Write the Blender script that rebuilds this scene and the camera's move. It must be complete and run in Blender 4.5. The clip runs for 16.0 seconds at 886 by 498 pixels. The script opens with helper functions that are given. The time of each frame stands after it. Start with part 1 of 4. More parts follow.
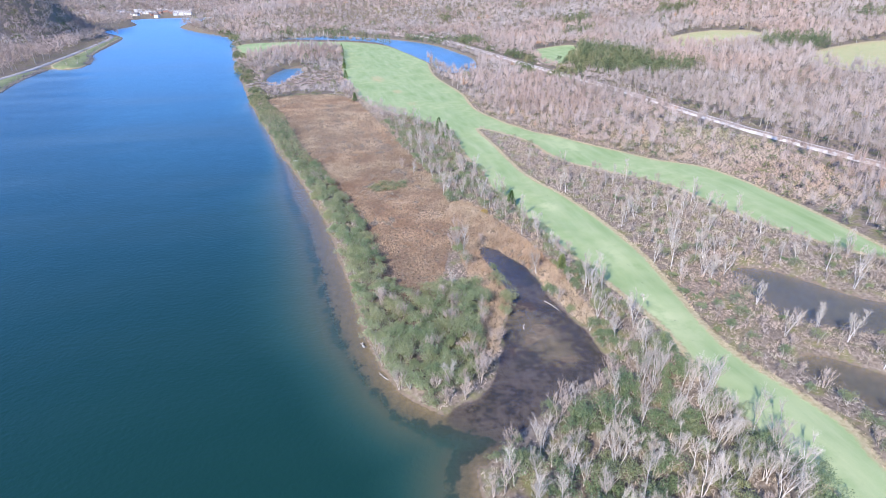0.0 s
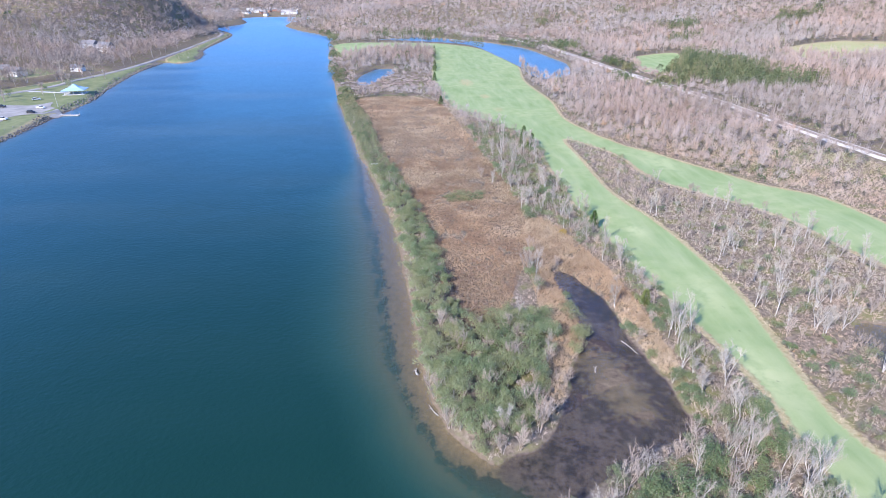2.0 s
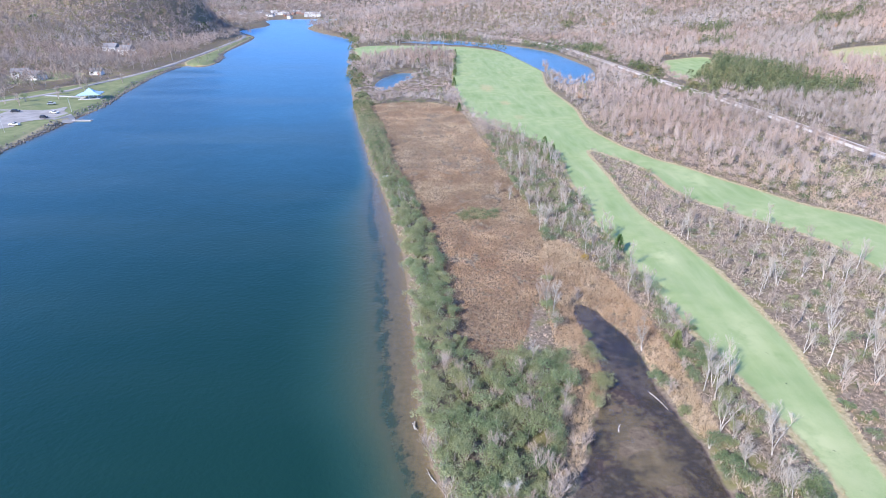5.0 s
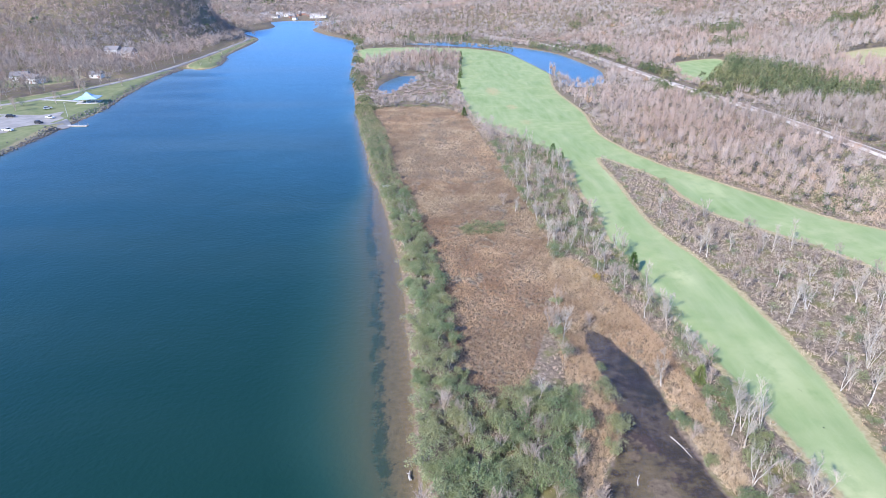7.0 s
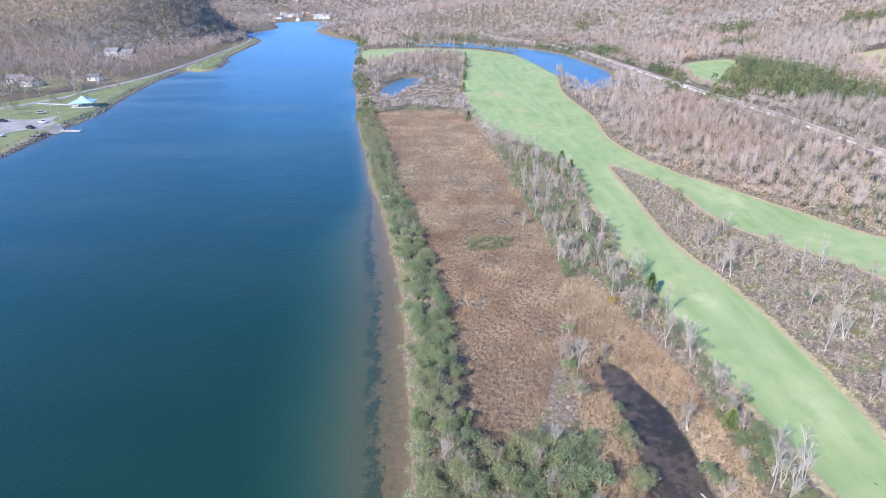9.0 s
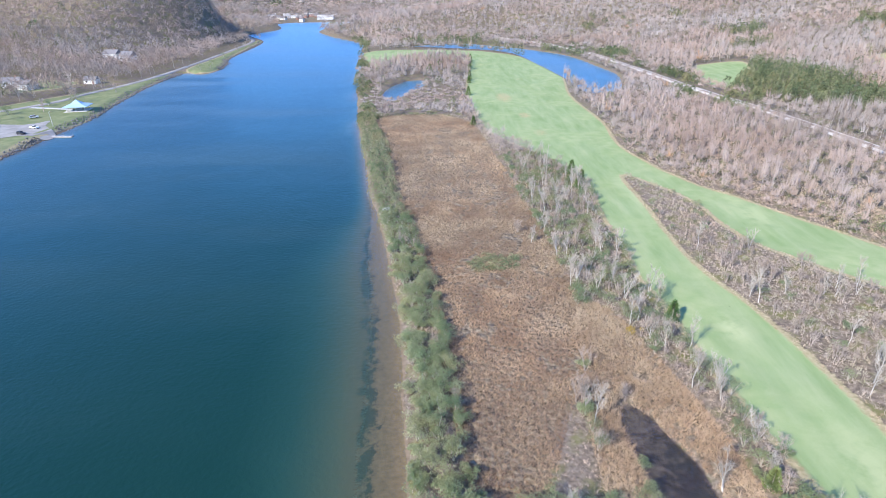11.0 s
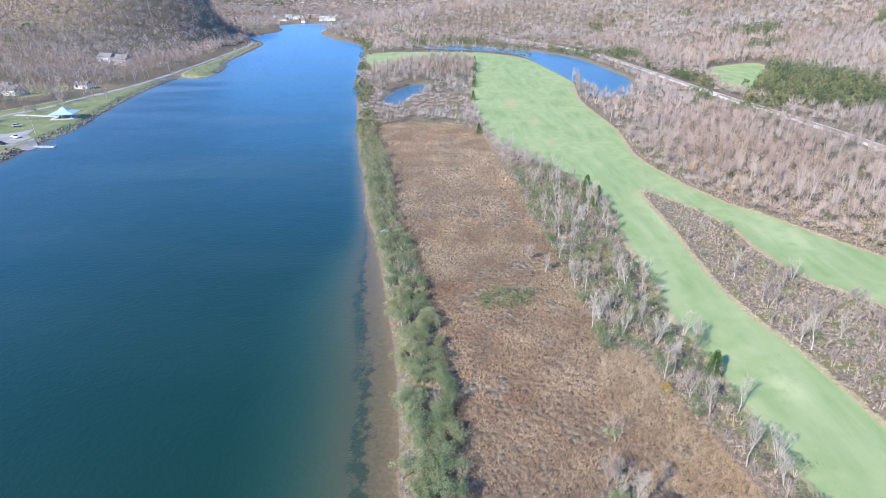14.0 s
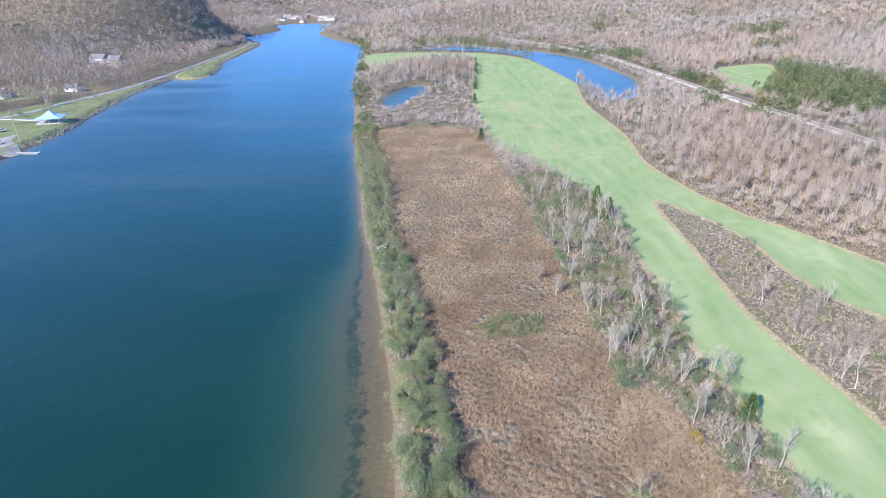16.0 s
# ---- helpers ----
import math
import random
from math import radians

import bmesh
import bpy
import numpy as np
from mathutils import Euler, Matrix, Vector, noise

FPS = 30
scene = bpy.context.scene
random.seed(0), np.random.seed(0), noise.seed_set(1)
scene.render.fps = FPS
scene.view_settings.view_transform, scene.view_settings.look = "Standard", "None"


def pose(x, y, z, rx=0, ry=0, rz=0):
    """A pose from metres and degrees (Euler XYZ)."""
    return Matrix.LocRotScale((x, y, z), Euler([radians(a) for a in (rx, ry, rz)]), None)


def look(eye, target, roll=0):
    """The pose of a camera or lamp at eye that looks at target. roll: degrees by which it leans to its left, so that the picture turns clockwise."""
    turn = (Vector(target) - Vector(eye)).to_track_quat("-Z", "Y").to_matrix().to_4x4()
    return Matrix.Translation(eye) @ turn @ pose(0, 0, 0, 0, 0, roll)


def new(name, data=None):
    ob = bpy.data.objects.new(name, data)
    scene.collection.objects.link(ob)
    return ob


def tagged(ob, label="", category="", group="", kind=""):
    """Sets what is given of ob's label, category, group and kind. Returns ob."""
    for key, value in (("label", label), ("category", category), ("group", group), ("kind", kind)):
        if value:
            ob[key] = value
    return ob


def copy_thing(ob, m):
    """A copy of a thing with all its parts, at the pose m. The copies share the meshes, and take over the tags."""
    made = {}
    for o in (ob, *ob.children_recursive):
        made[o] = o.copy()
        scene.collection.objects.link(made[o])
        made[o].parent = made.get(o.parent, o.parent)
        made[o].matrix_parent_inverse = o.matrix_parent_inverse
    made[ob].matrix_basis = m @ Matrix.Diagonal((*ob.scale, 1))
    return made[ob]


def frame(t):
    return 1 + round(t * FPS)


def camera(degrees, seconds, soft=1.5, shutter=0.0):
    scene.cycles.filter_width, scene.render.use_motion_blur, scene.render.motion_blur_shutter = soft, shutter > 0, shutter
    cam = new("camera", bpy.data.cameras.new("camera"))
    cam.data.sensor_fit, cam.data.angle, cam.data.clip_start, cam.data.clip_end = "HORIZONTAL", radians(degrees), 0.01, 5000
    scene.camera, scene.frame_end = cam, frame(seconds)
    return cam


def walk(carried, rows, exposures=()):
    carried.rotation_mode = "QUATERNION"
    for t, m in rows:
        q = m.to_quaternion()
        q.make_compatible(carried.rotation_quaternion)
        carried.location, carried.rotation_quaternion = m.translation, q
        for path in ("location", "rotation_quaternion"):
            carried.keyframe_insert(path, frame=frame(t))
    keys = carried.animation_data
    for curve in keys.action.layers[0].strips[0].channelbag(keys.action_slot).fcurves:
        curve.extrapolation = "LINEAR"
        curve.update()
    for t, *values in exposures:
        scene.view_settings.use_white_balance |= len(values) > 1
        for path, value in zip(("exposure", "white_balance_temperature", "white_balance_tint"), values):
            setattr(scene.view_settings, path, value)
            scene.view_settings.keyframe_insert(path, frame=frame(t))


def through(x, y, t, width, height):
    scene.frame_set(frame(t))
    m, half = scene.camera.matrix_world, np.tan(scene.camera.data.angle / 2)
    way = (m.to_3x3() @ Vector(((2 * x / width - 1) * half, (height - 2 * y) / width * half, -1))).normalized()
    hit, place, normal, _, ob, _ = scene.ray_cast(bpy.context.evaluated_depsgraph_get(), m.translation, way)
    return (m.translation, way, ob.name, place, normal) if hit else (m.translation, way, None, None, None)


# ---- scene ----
cam = camera(77.4, 16.0, 0.95)
PATH = [  # seconds, place, yaw, pitch, lean
    (0, -9.42, -34.80, 70.20, -12.334, -26.307, -0.791),
    (0.5, -8.28, -32.33, 70.04, -9.505, -26.196, -0.564),
    (1, -7.12, -29.84, 69.87, -6.131, -26.102, -0.404),
    (1.5, -6.05, -27.34, 69.80, -4.078, -26.046, -0.351),
    (2, -5.12, -24.85, 69.84, -3.150, -26.008, -0.353),
    (2.5, -4.35, -22.44, 69.93, -2.622, -25.977, -0.404),
    (3, -3.65, -20.15, 70.02, -2.143, -25.941, -0.416),
    (3.5, -3.00, -17.92, 70.08, -1.710, -25.906, -0.444),
    (4, -2.41, -15.67, 70.13, -1.323, -25.876, -0.477),
    (6.5, -0.24, -2.81, 70.03, -0.124, -25.777, -0.683),
    (7, 0.00, 0.00, 70.00, 0.005, -25.752, -0.742),
    (7.5, 0.19, 2.85, 69.94, 0.128, -25.750, -0.798),
    (8, 0.35, 5.74, 69.87, 0.275, -25.740, -0.836),
    (8.5, 0.51, 8.67, 69.80, 0.421, -25.734, -0.885),
    (9, 0.66, 11.60, 69.72, 0.557, -25.736, -0.940),
    (11.5, 1.02, 26.97, 69.62, 1.142, -25.684, -1.095),
    (12, 1.04, 30.09, 69.59, 1.229, -25.675, -1.156),
    (12.5, 1.03, 33.22, 69.56, 1.319, -25.680, -1.196),
    (13, 1.00, 36.36, 69.52, 1.382, -25.679, -1.219),
    (13.5, 0.93, 39.48, 69.46, 1.442, -25.658, -1.251),
    (14, 0.81, 42.58, 69.37, 1.485, -25.659, -1.285),
    (14.5, 0.68, 45.69, 69.29, 1.511, -25.673, -1.303),
    (15, 0.57, 48.81, 69.24, 1.523, -25.679, -1.325),
    (15.5, 0.48, 51.93, 69.17, 1.527, -25.696, -1.352),
    (16, 0.39, 55.08, 69.10, 1.515, -25.709, -1.375),
]


def eye_pose(x, y, z, yaw, pitch, lean):
    a, b = radians(yaw), radians(pitch)
    ahead = Vector((-math.sin(a) * math.cos(b), math.cos(a) * math.cos(b), math.sin(b)))
    eye = Vector((x, y, z))
    return look(eye, eye + ahead * 100, lean)


walk(cam, [(t, eye_pose(*row)) for t, *row in PATH], [(0, 1.05, 6280, 15), (4, 1.04, 6330, 14), (16, 1.03, 6500, 8)])

# ---- light: a clear autumn day, the sun behind and to the left ----
SUN = Vector((-0.68, -0.76, 0.72)).normalized()
world = bpy.data.worlds.new("sky")
scene.world = world
world.use_nodes = True
wn = world.node_tree.nodes
sky = wn.new("ShaderNodeTexSky")
sky.sky_type = "NISHITA"
sky.sun_disc = False
sky.sun_elevation = math.asin(SUN.z)
sky.sun_rotation = math.atan2(SUN.x, SUN.y)
sky.air_density, sky.dust_density, sky.ozone_density = 1.0, 0.15, 3.5
wn["Background"].inputs[1].default_value = 0.145
clear_air = wn.new("ShaderNodeMix")
clear_air.data_type, clear_air.blend_type = "RGBA", "MULTIPLY"
clear_air.inputs[0].default_value, clear_air.inputs[7].default_value = 1.0, (0.66, 0.93, 1.38, 1)
world.node_tree.links.new(sky.outputs[0], clear_air.inputs[6])
world.node_tree.links.new(clear_air.outputs[2], wn["Background"].inputs[0])
sun = new("sun", bpy.data.lights.new("sun", "SUN"))
sun.data.energy, sun.data.angle, sun.data.color = 4.0, radians(0.6), (1.0, 0.935, 0.83)
sun.matrix_world = look(SUN * 500, (0, 0, 0))


# ---- materials ----
class Mat:
    """A small builder for procedural materials."""

    def __init__(self, name, rough=0.9, spec=0.2):
        self.m = bpy.data.materials.new(name)
        self.m.use_nodes = True
        self.t = self.m.node_tree
        self.b = self.t.nodes["Principled BSDF"]
        self.b.inputs["Roughness"].default_value = rough
        self.b.inputs["Specular IOR Level"].default_value = spec
        self.pos = None

    def node(self, kind, **kw):
        n = self.t.nodes.new(kind)
        for k, v in kw.items():
            setattr(n, k, v)
        return n

    def put(self, a, b):
        self.t.links.new(a, b)

    def where(self):
        if self.pos is None:
            self.pos = self.node("ShaderNodeNewGeometry")
        return self.pos.outputs["Position"]

    def noise(self, scale, detail=3.0, rough=0.55, stretch=None):
        n = self.node("ShaderNodeTexNoise")
        n.inputs["Scale"].default_value = scale
        n.inputs["Detail"].default_value = detail
        n.inputs["Roughness"].default_value = rough
        src = self.where()
        if stretch:
            mp = self.node("ShaderNodeMapping")
            mp.inputs["Scale"].default_value = stretch
            self.put(src, mp.inputs["Vector"])
            src = mp.outputs[0]
        self.put(src, n.inputs["Vector"])
        return n.outputs["Fac"]

    def ramp(self, fac, *stops):
        n = self.node("ShaderNodeValToRGB")
        el = n.color_ramp.elements
        while len(el) < len(stops):
            el.new(0.5)
        for e, (p, c) in zip(el, stops):
            e.position, e.color = p, (*c, 1)
        self.put(fac, n.inputs[0])
        return n.outputs[0]

    def attr(self, name):
        n = self.node("ShaderNodeAttribute")
        n.attribute_name = name
        return n.outputs["Fac"]

    def rnd(self):
        return self.node("ShaderNodeObjectInfo").outputs["Random"]

    def island(self):
        self.where()
        return self.pos.outputs["Random Per Island"]

    def math(self, op, a, b):
        n = self.node("ShaderNodeMath", operation=op)
        for i, v in enumerate((a, b)):
            if isinstance(v, (int, float)):
                n.inputs[i].default_value = v
            else:
                self.put(v, n.inputs[i])
        return n.outputs[0]

    def step(self, v, lo, hi):
        n = self.node("ShaderNodeMapRange", interpolation_type="SMOOTHSTEP")
        n.inputs[1].default_value, n.inputs[2].default_value = lo, hi
        self.put(v, n.inputs[0])
        return n.outputs[0]

    def mix(self, fac, a, b, kind="MIX"):
        n = self.node("ShaderNodeMix", data_type="RGBA", blend_type=kind)
        for i, v in ((0, fac), (6, a), (7, b)):
            if isinstance(v, tuple):
                n.inputs[i].default_value = (*v, 1)
            elif isinstance(v, (int, float)):
                n.inputs[i].default_value = v
            else:
                self.put(v, n.inputs[i])
        return n.outputs[2]

    def bump(self, h, strength=0.5, dist=0.1):
        n = self.node("ShaderNodeBump")
        n.inputs["Strength"].default_value, n.inputs["Distance"].default_value = strength, dist
        self.put(h, n.inputs["Height"])
        self.put(n.outputs[0], self.b.inputs["Normal"])
        return n.outputs[0]

    def color(self, c):
        if isinstance(c, tuple):
            self.b.inputs["Base Color"].default_value = (*c, 1)
        else:
            self.put(c, self.b.inputs["Base Color"])
        return self.m


def plain(name, c, rough=0.6, metal=0.0, scale=3.0, vary=0.25):
    """Painted, wooden or stony surface with uneven tone and fine relief."""
    m = Mat(name, rough, 0.35)
    m.b.inputs["Metallic"].default_value = metal
    big, fine = m.noise(scale * 0.3, 3), m.noise(scale * 8, 4)
    dark = tuple(v * (1 - vary) for v in c)
    light = tuple(min(v * (1 + vary), 0.95) for v in c)
    col = m.mix(m.step(big, 0.3, 0.7), dark, light)
    col = m.mix(0.35, col, m.ramp(fine, (0.3, dark), (0.7, light)))
    m.bump(fine, 0.25, 0.03)
    return m.color(col)


def ground_material():
    m = Mat("ground_cover", 0.95, 0.1)
    big, mid, fine, grain = m.noise(0.03, 4), m.noise(0.22, 4), m.noise(1.3, 5), m.noise(6, 4)
    floor = m.ramp(fine, (0.3, (0.1, 0.078, 0.057)), (0.5, (0.19, 0.15, 0.113)), (0.72, (0.29, 0.235, 0.18)))
    floor = m.mix(m.step(mid, 0.45, 0.7), floor, (0.17, 0.16, 0.07))
    streak = m.noise(0.09, 5, 0.65, (2.0, 0.35, 1))
    lush = m.ramp(streak, (0.32, (0.185, 0.262, 0.1)), (0.52, (0.255, 0.32, 0.148)), (0.74, (0.35, 0.375, 0.2)))
    lush = m.mix(m.step(big, 0.4, 0.66), lush, m.ramp(mid, (0.35, (0.245, 0.315, 0.135)), (0.7, (0.345, 0.375, 0.19))))
    lush = m.mix(0.14, lush, m.ramp(grain, (0.3, (0.14, 0.2, 0.07)), (0.7, (0.38, 0.42, 0.21))))
    lush = m.mix(m.math("MULTIPLY", m.step(m.attr("bare"), 0.3, 0.9), m.step(fine, 0.35, 0.65)), lush, (0.42, 0.32, 0.17))
    # grass turns a paler yellow-green at the masked spots
    lush = m.mix(m.math("MULTIPLY", m.attr("worn"), m.step(mid, 0.25, 0.6)), lush, (0.46, 0.47, 0.25))
    lush = m.mix(m.math("MULTIPLY", m.attr("dull"), 0.65), lush, m.ramp(mid, (0.35, (0.1, 0.115, 0.055)), (0.7, (0.2, 0.18, 0.1))))
    rim = m.ramp(fine, (0.3, (0.27, 0.23, 0.12)), (0.7, (0.42, 0.35, 0.21)))
    g = m.math("ADD", m.attr("grass"), m.math("MULTIPLY", m.math("SUBTRACT", fine, 0.5), 0.35))
    col = m.mix(m.step(g, 0.24, 0.4), floor, rim)
    col = m.mix(m.step(g, 0.5, 0.68), col, lush)
    tan = m.ramp(fine, (0.3, (0.1, 0.075, 0.05)), (0.5, (0.2, 0.155, 0.105)), (0.7, (0.32, 0.255, 0.175)))
    w = m.math("ADD", m.attr("marsh"), m.math("MULTIPLY", m.math("SUBTRACT", mid, 0.5), 0.6))
    col = m.mix(m.step(w, 0.3, 0.7), col, tan)
    sand = m.ramp(fine, (0.3, (0.15, 0.115, 0.08)), (0.7, (0.23, 0.175, 0.125)))
    col = m.mix(m.step(m.math("ADD", m.attr("sand"), m.math("MULTIPLY", m.math("SUBTRACT", fine, 0.5), 0.5)), 0.35, 0.65), col, sand)
    shoal = m.math("ADD", m.math("MULTIPLY", m.attr("shoal"), 0.42), m.math("MULTIPLY", m.noise(0.45, 10, 0.78), 0.82))
    silt = m.ramp(shoal, (0.3, (0.04, 0.031, 0.032)), (0.42, (0.125, 0.096, 0.09)), (0.5, (0.05, 0.038, 0.038)), (0.56, (0.07, 0.052, 0.048)), (0.6, (0.12, 0.092, 0.066)), (0.78, (0.2, 0.155, 0.105)))
    col = m.mix(m.step(m.attr("mud"), 0.3, 0.7), col, silt)
    weed = m.math("ADD", m.attr("weed"), m.math("MULTIPLY", m.math("SUBTRACT", m.noise(0.4, 6, 0.75), 0.5), 3.6))
    col = m.mix(m.step(weed, 0.62, 0.95), col, (0.03, 0.04, 0.034))
    clump = m.node("ShaderNodeTexVoronoi", feature="F1")
    clump.inputs["Scale"].default_value = 0.7
    m.put(m.where(), clump.inputs["Vector"])
    rough = m.math("ADD", m.math("MULTIPLY", fine, 0.3), m.math("MULTIPLY", grain, 0.1))
    lumps = m.math("MULTIPLY", m.math("MULTIPLY", clump.outputs["Distance"], m.attr("marsh")), -1.6)
    tall = m.math("MULTIPLY", rough, m.math("SUBTRACT", 1.15, m.step(g, 0.5, 0.7)))
    m.bump(m.math("ADD", tall, lumps), 0.8, 0.5)
    return m.color(col)


def water_material():
    m = Mat("river_water", 0.06, 0.5)
    ripples = m.math("ADD", m.noise(0.9, 4, 0.6), m.math("MULTIPLY", m.noise(0.05, 3), 2.0))
    normal = m.bump(ripples, 0.3, 0.35)
    deep = m.attr("depth")
    body = m.ramp(m.math("MULTIPLY", deep, 0.2), (0.0, (0.055, 0.052, 0.03)), (0.25, (0.028, 0.06, 0.036)), (0.6, (0.012, 0.046, 0.03)), (1.0, (0.004, 0.029, 0.0165)))
    body = m.mix(m.step(m.noise(0.012, 3, 0.5, (1, 0.4, 1)), 0.35, 0.7), body, m.mix(0.5, body, (0.004, 0.026, 0.0155)))
    turbid = m.node("ShaderNodeBsdfDiffuse")
    m.put(body, turbid.inputs[0])
    clear = m.node("ShaderNodeBsdfTransparent")
    clear.inputs[0].default_value = (0.86, 0.9, 0.84, 1)
    murk = m.math("SUBTRACT", 1.0, m.math("POWER", 2.718, m.math("MULTIPLY", deep, -1.6)))
    inner = m.node("ShaderNodeMixShader")
    m.put(murk, inner.inputs[0]), m.put(clear.outputs[0], inner.inputs[1]), m.put(turbid.outputs[0], inner.inputs[2])
    gloss = m.node("ShaderNodeBsdfGlossy")
    gloss.inputs["Color"].default_value = (0.64, 0.88, 1.0, 1)
    wind = m.noise(0.016, 4, 0.6, (0.35, 1.6, 1))
    m.put(m.math("ADD", 0.32, m.math("MULTIPLY", m.step(wind, 0.36, 0.68), 0.16)), gloss.inputs["Roughness"])
    fres = m.node("ShaderNodeFresnel")
    fres.inputs["IOR"].default_value = 1.39
    for n in (gloss, fres, turbid):
        m.put(normal, n.inputs["Normal"])
    outer = m.node("ShaderNodeMixShader")
    m.put(fres.outputs[0], outer.inputs[0]), m.put(inner.outputs[0], outer.inputs[1]), m.put(gloss.outputs[0], outer.inputs[2])
    m.put(outer.outputs[0], m.t.nodes["Material Output"].inputs[0])
    return m.m


def twig_material(name, *stops, pale=(0.42, 0.375, 0.325)):
    """Bare woods seen from afar: tone by tree, paler trunks, uneven by twig."""
    m = Mat(name, 0.95, 0.05)
    col = m.ramp(m.attr("tint"), *stops)
    col = m.mix(0.35, col, m.mix(m.island(), (0.7, 0.7, 0.7), (1.05, 1.05, 1.05)), "MULTIPLY")
    col = m.mix(m.step(m.noise(0.012, 3), 0.4, 0.65), col, m.mix(1.0, col, (1.08, 0.96, 0.9), "MULTIPLY"))
    col = m.mix(m.step(m.attr("trunk"), 0.4, 0.6), col, pale)
    return m.color(col)


def leaf_material(name, a, b, c, through=0.25):
    """Foliage: tone by plant and by leaf, a little light coming through."""
    m = Mat(name, 0.6, 0.3)
    col = m.ramp(m.rnd(), (0.1, a), (0.5, b), (0.95, c))
    col = m.mix(m.step(m.noise(0.07, 3), 0.42, 0.62), col, m.mix(0.55, col, (0.33, 0.31, 0.16)))
    col = m.mix(0.6, col, m.mix(m.island(), (0.6, 0.62, 0.58), (1.25, 1.22, 1.18)), "MULTIPLY")
    col = m.mix(m.step(m.noise(0.8, 3), 0.45, 0.7), col, m.mix(0.45, col, c))
    thin = m.node("ShaderNodeBsdfTranslucent")
    m.put(col, thin.inputs[0])
    mx = m.node("ShaderNodeMixShader")
    mx.inputs[0].default_value = through
    m.put(m.b.outputs[0], mx.inputs[1]), m.put(thin.outputs[0], mx.inputs[2])
    m.put(mx.outputs[0], m.t.nodes["Material Output"].inputs[0])
    return m.color(col)


def bark_material(name, a, b):
    m = Mat(name, 0.9, 0.15)
    n = m.noise(4, 4, 0.6, (1, 1, 0.3))
    col = m.ramp(n, (0.35, a), (0.62, b))
    col = m.mix(0.6, col, m.mix(m.rnd(), (0.62, 0.6, 0.58), (1.15, 1.12, 1.08)), "MULTIPLY")
    m.bump(n, 0.4, 0.03)
    return m.color(col)


GROUND, WATER = ground_material(), water_material()
WOODS = twig_material("bare_woods", (0.0, (0.24, 0.195, 0.165)), (0.25, (0.32, 0.27, 0.235)), (0.5, (0.38, 0.325, 0.29)), (0.75, (0.45, 0.395, 0.355)), (0.94, (0.4, 0.32, 0.26)), (1.0, (0.42, 0.28, 0.18)))
PINES = twig_material("pine_foliage", (0.0, (0.09, 0.125, 0.065)), (0.5, (0.145, 0.175, 0.09)), (1.0, (0.24, 0.24, 0.13)), pale=(0.2, 0.16, 0.12))
DRY = twig_material("dry_reeds", (0.0, (0.25, 0.175, 0.122)), (0.4, (0.4, 0.302, 0.205)), (0.7, (0.5, 0.4, 0.275)), (1.0, (0.6, 0.495, 0.365)), pale=(0.5, 0.4, 0.27))
BRUSH = twig_material("bare_brush", (0.0, (0.3, 0.25, 0.2)), (0.4, (0.43, 0.36, 0.29)), (0.7, (0.51, 0.42, 0.335)), (1.0, (0.35, 0.325, 0.205)))
GREENERY = twig_material("evergreen_brush", (0.0, (0.12, 0.16, 0.085)), (0.5, (0.19, 0.22, 0.12)), (1.0, (0.28, 0.28, 0.16)))
BARK = bark_material("pale_bark", (0.34, 0.31, 0.28), (0.6, 0.57, 0.52))
TWIG = bark_material("grey_twigs", (0.37, 0.33, 0.275), (0.53, 0.475, 0.4))
LEAF = leaf_material("shrub_leaves", (0.15, 0.205, 0.1), (0.215, 0.27, 0.135), (0.31, 0.33, 0.175))
MAUVE = bark_material("brown_twigs", (0.34, 0.275, 0.225), (0.49, 0.41, 0.345))
CEDAR = leaf_material("cedar_needles", (0.08, 0.14, 0.045), (0.12, 0.19, 0.06), (0.17, 0.23, 0.075), 0.1)
AUTUMN = leaf_material("autumn_leaves", (0.42, 0.32, 0.08), (0.45, 0.35, 0.09), (0.4, 0.28, 0.07))
WHITE = plain("white_paint", (0.66, 0.65, 0.62), 0.5, vary=0.1)
ROOF = plain("grey_shingle", (0.2, 0.19, 0.19), 0.9)
BLUE = plain("blue_metal_roof", (0.33, 0.47, 0.6), 0.45, vary=0.12)
WOOD = plain("weathered_wood", (0.36, 0.31, 0.26), 0.85)
ASPHALT = plain("pale_asphalt", (0.29, 0.27, 0.245), 0.9, scale=0.6)
CONCRETE = plain("concrete", (0.48, 0.46, 0.43), 0.85)
BALLAST = plain("ballast_stone", (0.5, 0.445, 0.375), 0.95, scale=0.7)
STEEL = plain("rusty_steel", (0.22, 0.16, 0.12), 0.7, 0.15)
STONE = plain("riprap_stone", (0.17, 0.155, 0.14), 0.95, scale=1.0, vary=0.4)
GLASS = plain("dark_glass", (0.03, 0.035, 0.04), 0.12, vary=0.05)
RUBBER = plain("tyre_rubber", (0.03, 0.03, 0.03), 0.9, vary=0.1)
PAINT_DARK = plain("dark_car_paint", (0.04, 0.042, 0.05), 0.25, vary=0.05)
PAINT_SILVER = plain("silver_car_paint", (0.55, 0.56, 0.58), 0.3, 0.3, vary=0.05)
BRICK = plain("red_brick", (0.33, 0.17, 0.12), 0.9)


